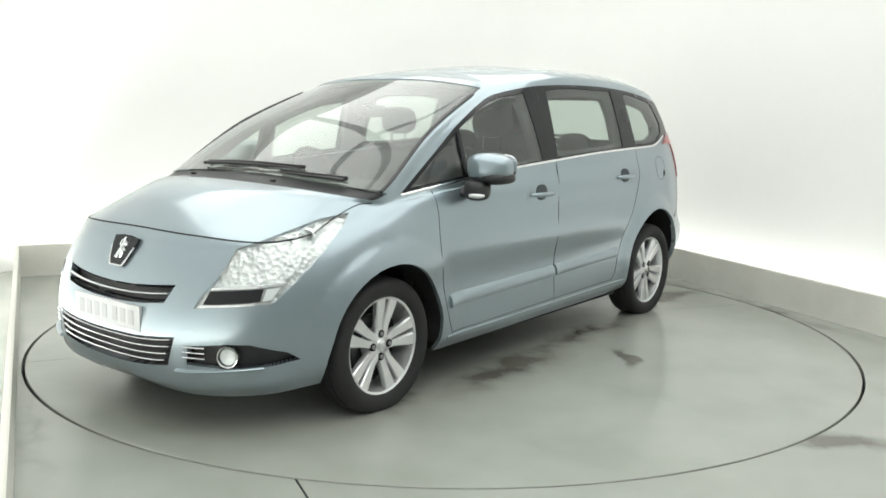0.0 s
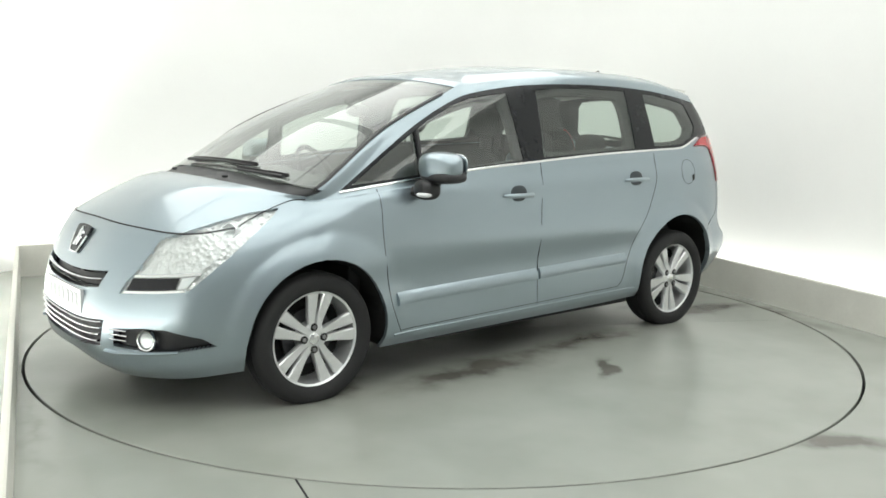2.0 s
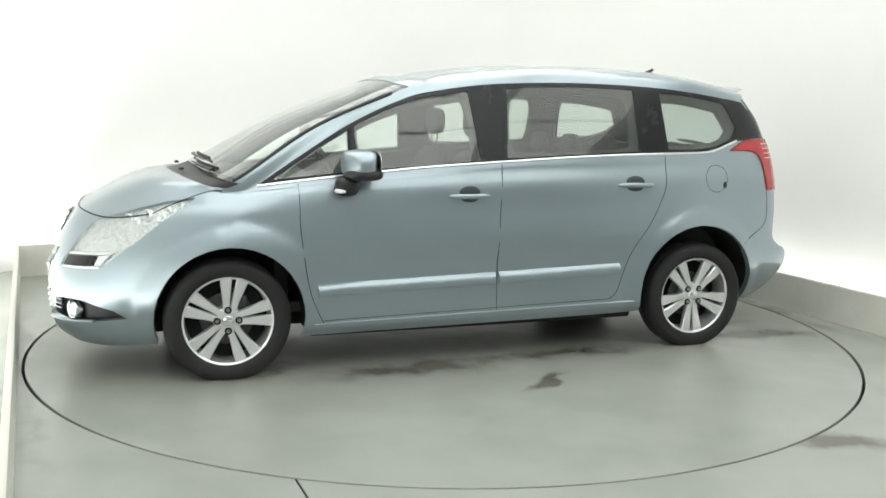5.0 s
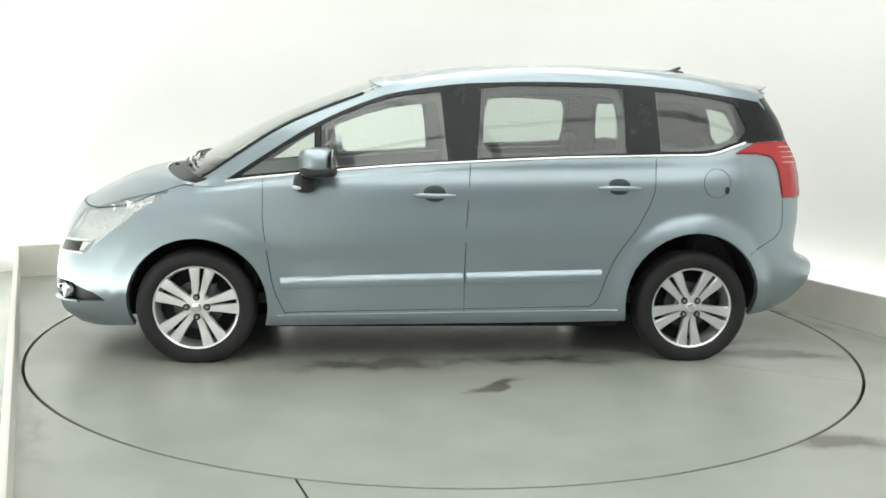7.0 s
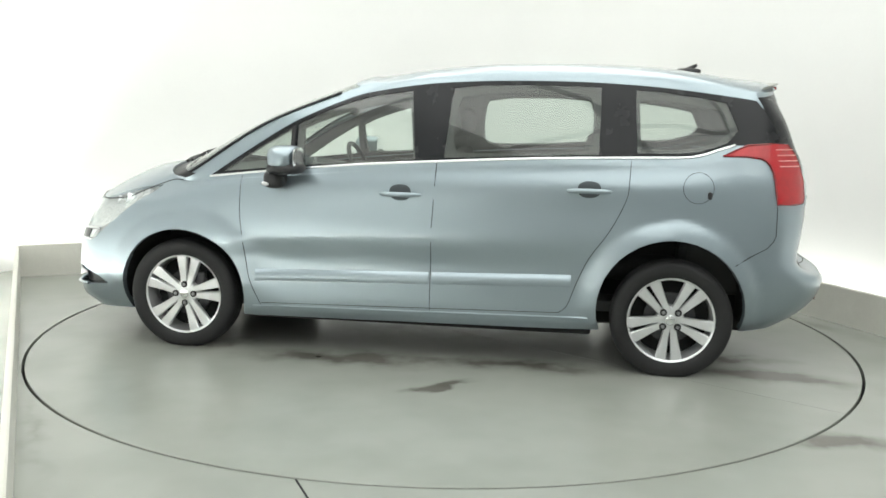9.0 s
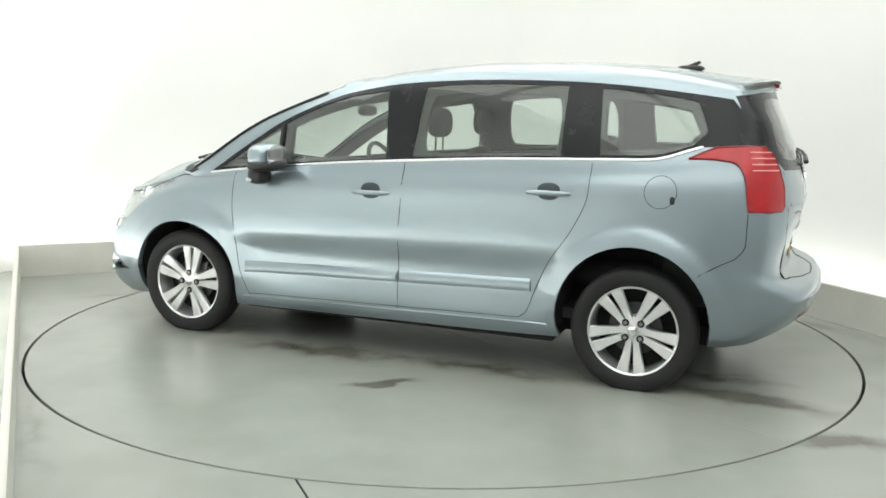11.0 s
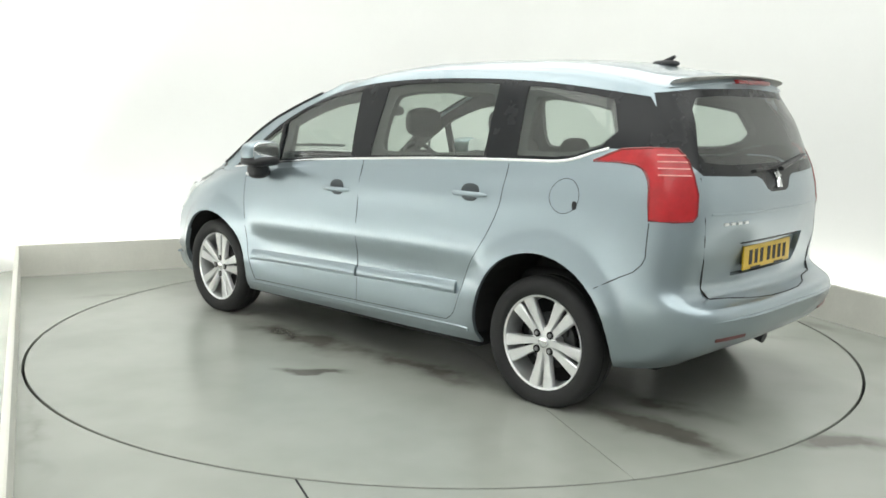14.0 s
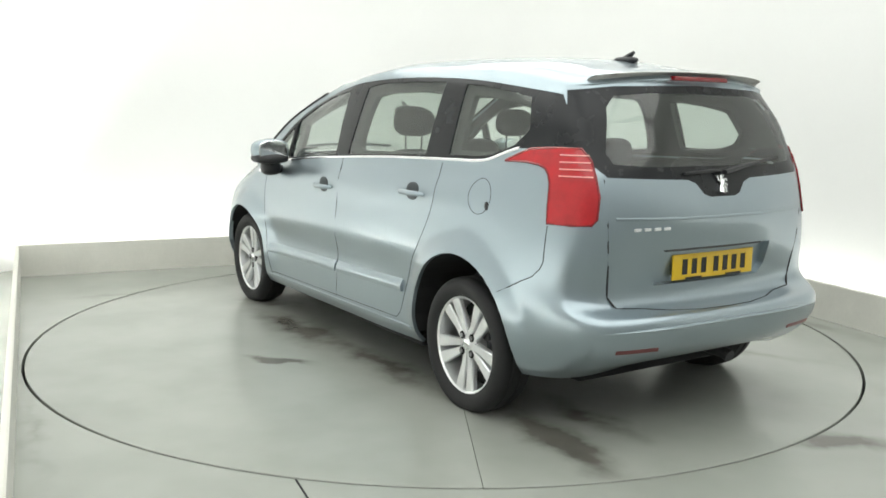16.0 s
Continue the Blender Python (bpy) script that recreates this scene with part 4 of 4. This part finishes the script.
part("grille_bar", across(1, span(-.375, .375), lambda y: .584 + .16 * y * y, -.004, .006, .012), CHROME, front_bumper, "bright chrome grille bar")
part("grille_bar", across(1, span(-.385, .385), lambda y: .616 + .16 * y * y, -.018, .004, .010), BLACK_GLOSS, front_bumper)
part("grille_bar", across(1, span(-.365, .365), lambda y: .561 + .14 * y * y, -.018, .004, .010), BLACK_GLOSS, front_bumper)
for k, z in enumerate((.307, .337, .367, .396)):
    w = .385 + .012 * k
    part("grille_slat", across(1, span(-w, w), lambda y: z + .15 * y * y, -.006, .0048, .011), CHROME, front_bumper, "chrome lower grille slat")
for sgn in (1, -1):
    for k, z in enumerate((.345, .367, .389)):
        ys = span(.475, .565, 8)
        bm = tube([end_point(y, z + .01, 1, -.004)[0] for y in ys], (.010, .0045), 8)
        part("fog_slat", mirrored(bm) if sgn < 0 else bm, CHROME, front_bumper, "chrome fog light slat")
    q, n = end_point(.645, .366, 1, -.004)
    face = Vector((.86, .5, .05)).normalized()
    turn = Matrix.Translation(q) @ Vector((1, 0, 0)).rotation_difference(face).to_matrix().to_4x4()
    ring = revolve([(.034, -.03), (.040, .004), (.045, .006), (.047, .0), (.047, -.03)], 32, "X")
    lens = revolve([(0, .008), (.02, .006), (.036, 0), (.036, -.01)], 32, "X")
    core = revolve([(0, -.012), (.02, -.008), (.033, -.002), (.034, -.03)], 28, "X")
    for nm, b, mat, lab in (("fog_light", ring, CHROME, "round fog light with a chrome ring"), ("lens", lens, LAMP_GLASS, ""), ("fog_reflector", core, REFLECTOR, "")):
        bmesh.ops.transform(b, matrix=turn, verts=b.verts)
        ob = part(nm, mirrored(b) if sgn < 0 else b, mat, front_bumper if nm == "fog_light" else fog, lab)
        if nm == "fog_light":
            fog = ob
    bm = tube([end_point(y, .296 + max(0, y - .5) * .10, 1, .004)[0] for y in span(.44, .74, 14)], (.016, .008), 8)
    part("lip_crease", mirrored(bm) if sgn < 0 else bm, PAINT, front_bumper)


def surface_patch(poly, view_sign, out, thick, n=1):
    """A thin plate laid on the nose or tail: a polygon (y, z), smooth-edged."""
    bm = bmesh.new()
    top = [bm.verts.new(end_point(y, z, view_sign, out + thick)[0]) for y, z in poly]
    low = [bm.verts.new(end_point(y, z, view_sign, out)[0]) for y, z in poly]
    bm.faces.new(top)
    for i in range(len(poly)):
        j = (i + 1) % len(poly)
        bm.faces.new((top[i], top[j], low[j], low[i]))
    return bm


SHIELD = [(-.088, 0.793), (-.03, 0.800), (.03, 0.800), (.088, 0.793), (.082, 0.755), (.062, 0.705), (.045, 0.677), (-.045, 0.677), (-.062, 0.705), (-.082, 0.755)]
badge = part("front_badge", surface_patch(SHIELD, 1, .002, .012), BLACK_GLOSS, car, "black and chrome shield badge")
part("badge_rim", joined(*[tube([end_point(*SHIELD[i], 1, .013)[0], end_point(*SHIELD[(i + 1) % 10], 1, .013)[0]], .0045, 6) for i in (4, 5, 6, 7, 8)]), CHROME, badge)


def emblem(sign, y0, z0, size, out):
    """A plain upright chrome mark made of rounded strokes."""
    rods = []
    for pts, r in (([(0, .42), (.05, .1), (-.02, -.15), (-.12, -.45)], .13), ([(.02, -.1), (.18, -.22), (.22, -.45)], .10), ([(.05, .15), (.26, .22), (.36, .12)], .08), ([(.05, .0), (.26, -.02), (.34, -.12)], .07), ([(-.02, .42), (.14, .44)], .12), ([(-.05, .05), (-.25, .18), (-.22, .38)], .06)):
        rods.append(tube([end_point(y0 - sign * -a * size, z0 + b * size, sign, out)[0] for a, b in pts], r * size, 8))
    return joined(*rods)


part("badge_mark", emblem(1, 0, .744, .088, .014), CHROME, badge, "plain chrome mark")

# headlight innards: round bowls, a dark lower strip with a bright frame
for ob in [o for o in car.children if o.name.startswith("headlight")]:
    left = ob.bound_box[0][1] > 0
    bits = []
    for x, y, z, r in ((1.945, .615, .745, .058), (1.845, .685, .785, .056), (1.75, .735, .83, .035)):
        b = revolve([(0, -.045), (r * .45, -.035), (r * .9, -.008), (r, 0), (r * 1.08, -.004), (r * 1.08, -.05)], 28, "X")
        m = Matrix.Translation((x - .002, y - .004, z)) @ Vector((1, 0, 0)).rotation_difference(Vector((.78, .52, .32)).normalized()).to_matrix().to_4x4()
        bmesh.ops.transform(b, matrix=m, verts=b.verts)
        part("lamp_bowl", b if left else mirrored(b), REFLECTOR, ob, "round silver lamp bowl")
        b = superblob(0, 0, 0, .020, .020, .020, 2, 14, 10)
        bmesh.ops.transform(b, matrix=m, verts=b.verts)
        part("bulb", b if left else mirrored(b), LAMP_GLASS, ob)
    def strip(lo, hi, out):
        """A band on the lamp between two slanted lines, given as (e0, z0, e1, z1)."""
        bm = bmesh.new()
        rows = []
        for s in span(0, 1, 12):
            row = []
            for (e0, z0, e1, z1), o in ((lo, out - .02), (lo, out), (hi, out), (hi, out - .02)):
                e, z = e0 + (e1 - e0) * s, z0 + (z1 - z0) * s
                hit, n, _, _ = TREE.ray_cast(Vector((-R2 * e + 2, R2 * e + 2, z)), Vector((-R2, -R2, 0)))
                row.append(bm.verts.new(hit + n * o))
            rows.append(row)
        for a, b in zip(rows, rows[1:]):
            for j in range(3):
                bm.faces.new((a[j], a[j + 1], b[j + 1], b[j]))
        bm.faces.new(rows[0])
        bm.faces.new(rows[-1])
        return bm if left else mirrored(bm)
    part("indicator", strip((-1.130, .576, -.900, .592), (-1.100, .628, -.885, .642), .003), DARK_LENS, ob, "dark smoked lower lamp strip")
    part("lamp_frame", strip((-1.155, .562, -.855, .582), (-1.140, .572, -.868, .590), .004), CHROME, ob)
    part("lamp_frame", strip((-1.098, .632, -.800, .652), (-1.092, .642, -.795, .662), .004), CHROME, ob)
    part("side_marker", strip((-.890, .594, -.855, .598), (-.872, .640, -.815, .648), .001), WHITE_PLASTIC, ob, "pale side marker")


# ---------------------------------------------------------------- plates: characters shown as plain bars
def plate(sign, z0, w, h, y0, back, name, label):
    pts = [end_point(y, z0, sign)[0] for y in (-w / 2, 0, w / 2)]
    x = sign * (max(q.x * sign for q in pts) + back)
    p = part(name, box(x - .004, x + .004, y0 - w / 2, y0 + w / 2, z0 - h / 2, z0 + h / 2, .002), YELLOW, car, label)
    for i in range(7):
        y = y0 - w * .36 + i * w * .115 + (.016 if i > 3 else -.004)
        part("plate_bar", box(x + sign * .0035, x + sign * .0055, y - .015, y + .015, z0 - h * .30, z0 + h * .30, .001), INK, p)
    for y in (y0 - .13, y0 + .13):
        part("plate_foot", box(x + sign * .003, x + sign * .006, y - .05, y + .05, z0 - h * .50, z0 - h * .42, .001), INK, p)
    return p


surface_pale = surface("pale_ink", (0.42, 0.43, 0.44), 0.5, vary=0.1)


def bent_plate(y0, y1, z0, z1, out, thick):
    """A thin plate that follows the nose between two widths and heights."""
    bm = bmesh.new()
    rows = []
    for y in span(y0, y1, 10):
        x = end_point(y, (z0 + z1) / 2, 1)[0].x + out
        rows.append([bm.verts.new((x + t, y, z)) for t, z in ((0, z0), (thick, z0), (thick, z1), (0, z1))])
    for a, b in zip(rows, rows[1:]):
        for k in range(4):
            bm.faces.new((a[k], a[(k + 1) % 4], b[(k + 1) % 4], b[k]))
    bm.faces.new(rows[0])
    bm.faces.new(rows[-1])
    return bm


fp = part("front_number_plate", bent_plate(-.25, .25, .432, .540, -.006, .014), PLATE_WHITE, car, "white front number plate with pale bars")
for i in range(7):
    y = -.19 + i * .060 + (.02 if i > 3 else 0)
    part("plate_bar", bent_plate(y - .018, y + .018, .455, .517, .0085, .0015), surface_pale, fp)

# tailgate: plate recess frame, crease, badge, wiper, high brake light
rp = plate(-1, .724, .52, .112, -.025, -.020, "rear_number_plate", "yellow rear number plate with dark bars")
part("plate_light_bar", across(-1, span(-.30, .30, 12), lambda y: .806, -.012, .007, .016), BLACK_PLASTIC, tailgate, "dark plate light bar")
part("tailgate_crease", across(-1, span(-.58, .58), lambda y: .945 + .02 * y * y, .001, .006, .004), PAINT, tailgate)
part("badge_bar", joined(*[box(end_point(y, .905, -1, .002)[0].x - .003, end_point(y, .905, -1, .002)[0].x + .003, y - .018, y + .018, .899, .911, .001) for y in (.33, .38, .43, .48)]), ALLOY, tailgate, "small silver badge shown as plain bars")
part("rear_mark", emblem(-1, 0, 1.083, .085, .006), CHROME, tailgate, "plain chrome mark")
wiper_path = [end_point(y, z, -1, o)[0] for y, z, o in ((.0, 1.125, .03), (-.15, 1.15, .03), (-.30, 1.172, .022), (-.40, 1.185, .015))]
rw = part("rear_wiper", tube(wiper_path, (.010, .008), 8, taper=[1.5, 1.1, .9, .6]), BLACK_PLASTIC, tailgate, "black rear wiper arm")
part("wiper_blade", tube([end_point(y, z, -1, .008)[0] for y, z in ((.22, 1.128), (0, 1.138), (-.2, 1.160), (-.44, 1.185))], (.006, .008), 6), BLACK_PLASTIC, rw)
part("high_brake_light", box(-1.938, -1.900, -.17, .17, 1.520, 1.540, .006), RED_DARK, tailgate, "dark red high brake light")
part("bumper_ledge", tube([end_point(y, .512 - .02 * y * y, -1, 0)[0] for y in span(-.68, .68, 30)], (.014, .009), 8, taper=[min(1, .05 + k / 6, .05 + (30 - k) / 6) for k in range(31)]), PAINT, rear_bumper)
for s in (1, -1):
    bm = tube([end_point(s * y, .42, -1, 0)[0] for y in span(.42, .62, 10)], (.004, .012), 8)
    part("rear_reflector", bm, DULL_RED, rear_bumper, "dull red bumper reflector")
part("exhaust", tube([(-1.70, -.30, .255), (-1.90, -.30, .25), (-1.95, -.30, .235)], .03, 14), DARK_METAL, car, "dark exhaust tail pipe")
def tail_corner(e, z, out):
    hit, n, _, _ = TREE.ray_cast(Vector((R2 * e - 2, R2 * e + 2, z)), Vector((R2, -R2, 0)))
    return hit + n * out


bm = joined(*[tube([tail_corner(e, z, .005) for e in span(-.80, -.915 - (1.21 - z) * .25, 8)], (.0035, .003), 6) for z in (1.118, 1.146, 1.174, 1.202)])
for ob, b in zip(TAILS, (bm, mirrored(bm.copy()))):
    part("lens_rib", b, RIB, ob, "rib lines with their glints painted pale")

# roof: aerial, joint lines beside the rails
part("aerial", joined(tube([(-1.44, 0, 1.625), (-1.475, 0, 1.645), (-1.510, 0, 1.664)], (.016, .014), 8, taper=[1.4, 1.0, .6]), superblob(-1.46, 0, 1.628, .075, .03, .018)), BLACK_PLASTIC, car, "black stub roof aerial")

# ---------------------------------------------------------------- windscreen wipers and washers
def screen_point(x, y, out=.01):
    hit, n, _, _ = TREE.ray_cast(Vector((x, abs(y), 3)), Vector((0, 0, -1)))
    q = hit + n * out
    return Vector((q.x, math.copysign(q.y, y), q.z))


for ys, xs in (((-.34, -.12, .12, .36), (1.44, 1.46, 1.455, 1.425)), ((.62, .52, .40, .26), (1.405, 1.435, 1.465, 1.485))):
    arm = part("wiper", tube([screen_point(x, y, .016) for x, y in zip(xs, ys)], (.009, .007), 8, taper=[1.3, 1.1, .9, .5]), BLACK_PLASTIC, car, "black windscreen wiper arm")
    part("wiper_blade", tube([screen_point(x - .025, y, .008) for x, y in zip(xs, ys)], (.006, .010), 6), BLACK_PLASTIC, arm)
for y in (.3, -.3):
    part("washer_jet", superblob(*screen_point(1.55, y, .004), .014, .014, .008), BLACK_PLASTIC, car)

# ---------------------------------------------------------------- interior
inner = panel(ROOF_N, True, -.035, 0, 0)
put("headliner", inner, HEADLINER, car, "pale grey cloth headliner")
for i, flip in enumerate((False, True)):
    fl = mirrored if flip else (lambda b: b)
    put("door_card", fl(panel(DOOR_F, False, -.06, 0, 0)), TRIM_DARK, DOORS["front_door"][i], "dark inner door card")
    put("door_card", fl(panel(DOOR_R, False, -.06, 0, 0)), TRIM_DARK, DOORS["rear_door"][i], "dark inner door card")
    put("pillar_lining", fl(panel(DLO_N, False, -.035, 0, 0)), TRIM_DARK, car)
    put("side_lining", fl(panel(0, False, -.045, 0, 0, [(-1.9, .97), (1.3, .97), (1.3, 2), (-1.9, 2)], SIDE)), TRIM_DARK, car)
for ob, fl in zip(TAILS, (lambda b: b, mirrored)):
    put("lamp_backing", fl(panel(TAIL_N, False, -.02, 0, 0)), LINER, ob)
put("tailgate_lining", panel(TGATE, True, -.05, 0, 0), TRIM_DARK, tailgate)
part("carpet", joined(box(-1.62, 1.1, -.70, .70, .30, .36, .01), box(-1.96, -1.45, -.58, .58, .40, .70, .03)), TRIM_DARK, car, "dark carpet and load floor")
part("bulkhead", box(1.05, 1.12, -.74, .74, .30, .93, .01), LINER, car)


def dash_mesh():
    bm = bmesh.new()
    prof = [(1.36, 1.005), (1.20, .995), (1.0, 1.0), (.86, 1.0), (.78, .975), (.72, .92), (.74, .84), (.80, .74), (.88, .60), (1.10, .60)]
    rows = []
    for i in range(21):
        y = -.72 + 1.44 * i / 20
        hood = .035 * math.exp(-((y + .37) / .17) ** 2)
        rows.append([bm.verts.new((x - (.10 if x > 1.1 else 0) * (abs(y) / .72) ** 2, y, z + (hood if .8 < x < 1.05 else 0))) for x, z in prof])
    for a, b in zip(rows, rows[1:]):
        for j in range(len(prof)):
            k = (j + 1) % len(prof)
            bm.faces.new((a[j], a[k], b[k], b[j]))
    bm.faces.new(rows[0])
    bm.faces.new(rows[-1])
    return bm


part("dashboard", dash_mesh(), TRIM_DARK, car, "dark grey moulded dashboard", smooth=60)
part("centre_console", box(-.1, .85, -.13, .13, .36, .74, .05), TRIM_DARK, car)
wheel_turn = Matrix.Translation((.62, -.37, .97)) @ Matrix.Rotation(radians(25), 4, "Y")
bm = bmesh.new()
seg, ring = 40, 10
vv = [[bm.verts.new((.016 * math.sin(2 * math.pi * j / ring), (.182 + .016 * math.cos(2 * math.pi * j / ring)) * math.cos(2 * math.pi * i / seg), (.182 + .016 * math.cos(2 * math.pi * j / ring)) * math.sin(2 * math.pi * i / seg))) for j in range(ring)] for i in range(seg)]
for i in range(seg):
    for j in range(ring):
        bm.faces.new((vv[i][j], vv[(i + 1) % seg][j], vv[(i + 1) % seg][(j + 1) % ring], vv[i][(j + 1) % ring]))
bm = joined(bm, superblob(.02, 0, 0, .03, .07, .06), box(.01, .03, -.17, .17, -.02, .02, .008), box(.01, .03, -.02, .02, -.17, 0, .008))
bmesh.ops.transform(bm, matrix=wheel_turn, verts=bm.verts)
part("steering_wheel", bm, BLACK_PLASTIC, car, "black steering wheel on the car's right")
part("steering_column", tube([(.64, -.37, .96), (.80, -.37, .90)], .045, 12), BLACK_PLASTIC, car)


def seat(x, y, w, top, head, name="front_seat"):
    """A seat whose back stands at x; head: height of the head restraint's top."""
    lean = .20
    base = superblob(x + .24, y, .52, .28, w / 2, .085, 3.2)
    ob = part(name, base, FABRIC, car, "dark cloth car seat")
    back = superblob(0, 0, 0, .065, w / 2, (top - .50) / 2, 3.4)
    for v in back.verts:
        k = (v.co.z / ((top - .50) / 2) + 1) / 2
        v.co.y *= 1 - .16 * k * k
        v.co.x -= .035 * (abs(v.co.y) / (w / 2)) ** 2 * -1
        v.co += Vector((x - lean * (v.co.z + (top - .5) / 2) * .9, y, (top + .50) / 2))
    part("backrest", back, FABRIC, ob)
    xh = x - lean * (top - .5) * .9
    hb = superblob(xh - .012, y, head - .085, .045, min(w * .27, .135), .085, 2.8)
    hr = part("headrest", hb, FABRIC, ob)
    for s in (-.055, .055):
        part("headrest_post", tube([(xh - .005, y + s, top - .05), (xh - .012, y + s, head - .10)], .006, 8), DARK_METAL, hr)


for y in (.37, -.37):
    seat(.02, y, .50, 1.14, 1.385)
for y in (.47, 0, -.47):
    seat(-.80, y, .44, 1.12, 1.235, "rear_seat")
for y in (.37, -.37):
    seat(-1.45, y, .42, 1.02, 1.16, "rear_seat")
# rear-view mirror
part("interior_mirror", joined(superblob(.56, 0, 1.36, .02, .12, .035, 3), tube([(.57, 0, 1.37), (.66, 0, 1.415)], .012, 8)), BLACK_PLASTIC, car, "dark rear-view mirror")

for i, flip in enumerate((False, True)):
    q, n = side_point(-1.522, .965)
    tab = superblob(q.x, q.y, q.z, .012, .006, .02)
    part("flap_tab", mirrored(tab) if flip else tab, BLACK_PLASTIC, FLAPS[i])


# ---------------------------------------------------------------- joints between the panels
def joint(points, flip, wide=.0027):
    bm = tube(points, (wide, wide), 6, up=Vector((0.2, 1, 0.1)).normalized())
    return mirrored(bm) if flip else bm


def side_line(poly):
    return [side_point(x, z, -.0012)[0] for x, z in poly]


for i, flip in enumerate((False, True)):
    front_line = [q for q in DOOR_FRONT_EDGE if q[1] < .995]
    mid_line = [(DOOR_MID[0][0], .29), (-.077, .36), (-.077, .436), (-.079, .55), (-.0805, .66), (-.082, .761), (-.088, .87), (-.094, .98), (-.099, 1.093)]
    rear_line = [q for q in DOOR_REAR_EDGE if q[1] < 1.142]
    part("door_joint", joint(side_line(front_line), flip), SEAL, DOORS["front_door"][i])
    part("door_joint", joint(side_line(mid_line), flip), SEAL, DOORS["front_door"][i])
    part("door_joint", joint(side_line(rear_line), flip), SEAL, DOORS["rear_door"][i])
    part("door_joint", joint(side_line(line((.885, .284), (-.775, .318), 20)), flip, .0024), SEAL, DOORS["front_door"][i])
    part("flap_joint", joint(side_line(ring_poly(-1.464, 1.003, .077, .079, 28) + [(-1.387, 1.003)]), flip, .0022), SEAL, FLAPS[i])
    part("bumper_joint", joint(side_line([(-1.868, .915), (-1.868, .85), (-1.868, .80), (-1.868, .765), (-1.855, .735), (-1.823, .700), (-1.766, .672), (-1.71, .640), (-1.665, .613)]), flip, .0028), SEAL, rear_bumper)
    v0, u1 = int(5.75 * NV), 42
    nose = [Vector(GRID[k, v0]) for k in range(0, u1 + 1)]
    edge = [Vector(GRID[u1, k]) for k in range(v0, int(7.62 * NV) + 1)]
    part("bonnet_joint", joint(nose, flip, .0042), SEAL, car)
    part("bonnet_joint", tube([Vector((q.x, -q.y if flip else q.y, q.z - .0015)) for q in edge], (.0032, .0032), 6), SEAL, car)
for sgn in (1, -1):
    edge = [(.615, 1.11), (.615, .93), (.61, .84), (.60, .75), (.585, .625), (.555, .580), (.42, .570), (.30, .562), (.15, .559), (0, .558)]
    part("tailgate_joint", tube([end_point(sgn * y, z, -1, -.003)[0] for y, z in edge], (.005, .005), 6), SEAL, tailgate)


# ---------------------------------------------------------------- inner window frames
def inner_frame(poly, inset, depth, flip):
    """A band of lining round a window's inside, with rounded corners."""
    pts = []
    n = len(poly)
    for k in range(n):
        a, b = poly[k], poly[(k + 1) % n]
        m = max(2, int(math.dist(a, b) / .04))
        pts += [(a[0] + (b[0] - a[0]) * t / m, a[1] + (b[1] - a[1]) * t / m) for t in range(m)]
    cx, cz = sum(p[0] for p in pts) / len(pts), sum(p[1] for p in pts) / len(pts)
    rx, rz = max(abs(p[0] - cx) for p in pts), max(abs(p[1] - cz) for p in pts)
    bm = bmesh.new()
    rows = []
    for x, z in pts:
        kx, kz = (x - cx) / rx, (z - cz) / rz
        soft = 1 - .10 * (abs(kx) * abs(kz)) ** 3
        xi, zi = cx + (x - cx) * (1 - inset / rx) * soft, cz + (z - cz) * (1 - inset / rz) * soft
        q, nn = side_point(x + (x - cx) * .03, z, -.030)
        p, nm = side_point(xi, zi, -depth)
        rows.append([bm.verts.new(q), bm.verts.new(p), bm.verts.new(p - nm * .03)])
    for a, b in zip(rows, rows[1:] + rows[:1]):
        for j in range(2):
            bm.faces.new((a[j], a[j + 1], b[j + 1], b[j]))
    return mirrored(bm) if flip else bm


for i, flip in enumerate((False, True)):
    for nm, inset in (("front_window", .022), ("rear_window", .028), ("rear_quarter_window", .034)):
        part("window_lining", inner_frame(PANES[nm], inset, .045, flip), TRIM_DARK, car, smooth=60)


# dark edges of the tail lights
for ob, flip in zip(TAILS, (False, True)):
    rim = [tail_corner(e, z, .003) for e, z in TAILLAMP + TAILLAMP[:1]]
    bm = tube(rim, (.0055, .0055), 6, up=Vector((.7, -.7, .1)).normalized())
    part("lens_edge", mirrored(bm) if flip else bm, RED_DARK, ob)


# nothing lies deeper than a part of a part
for ob in list(car.children_recursive):
    while ob.parent.parent is not None and ob.parent.parent.parent is not None:
        ob.matrix_basis = ob.parent.matrix_basis @ ob.matrix_basis
        ob.parent = ob.parent.parent


# ---------------------------------------------------------------- movement: the disc and the car on it turn together
CAR_AT = (0.0384, -0.0884)
HEADING = [(0, 232.07), (.5, 230.01), (1, 226.92), (1.5, 223.42), (2, 219.84), (2.5, 216.44), (3, 212.95), (3.5, 209.44), (4, 205.82), (4.6, 201.65), (5.2, 197.5), (5.8, 193.35), (6.5, 188.51), (7, 185.07), (7.5, 181.59), (8, 177.89), (8.5, 174.51), (9, 171.11), (9.6, 167.1), (10.2, 163.05), (10.8, 159.0), (11.5, 154.3), (12, 150.85), (12.5, 147.59), (13, 144.09), (13.5, 140.62), (14, 137.2), (14.5, 133.86), (15, 130.15), (15.5, 126.8), (16, 123.22)]


def motions():
    disc_rows, car_rows = [], []
    for t, a in HEADING:
        turn = pose(0, 0, 0, 0, 0, a)
        disc_rows.append((t, turn))
        car_rows.append((t, turn @ pose(*CAR_AT, 0)))
    walk(turntable, disc_rows)
    walk(car, car_rows)


motions()
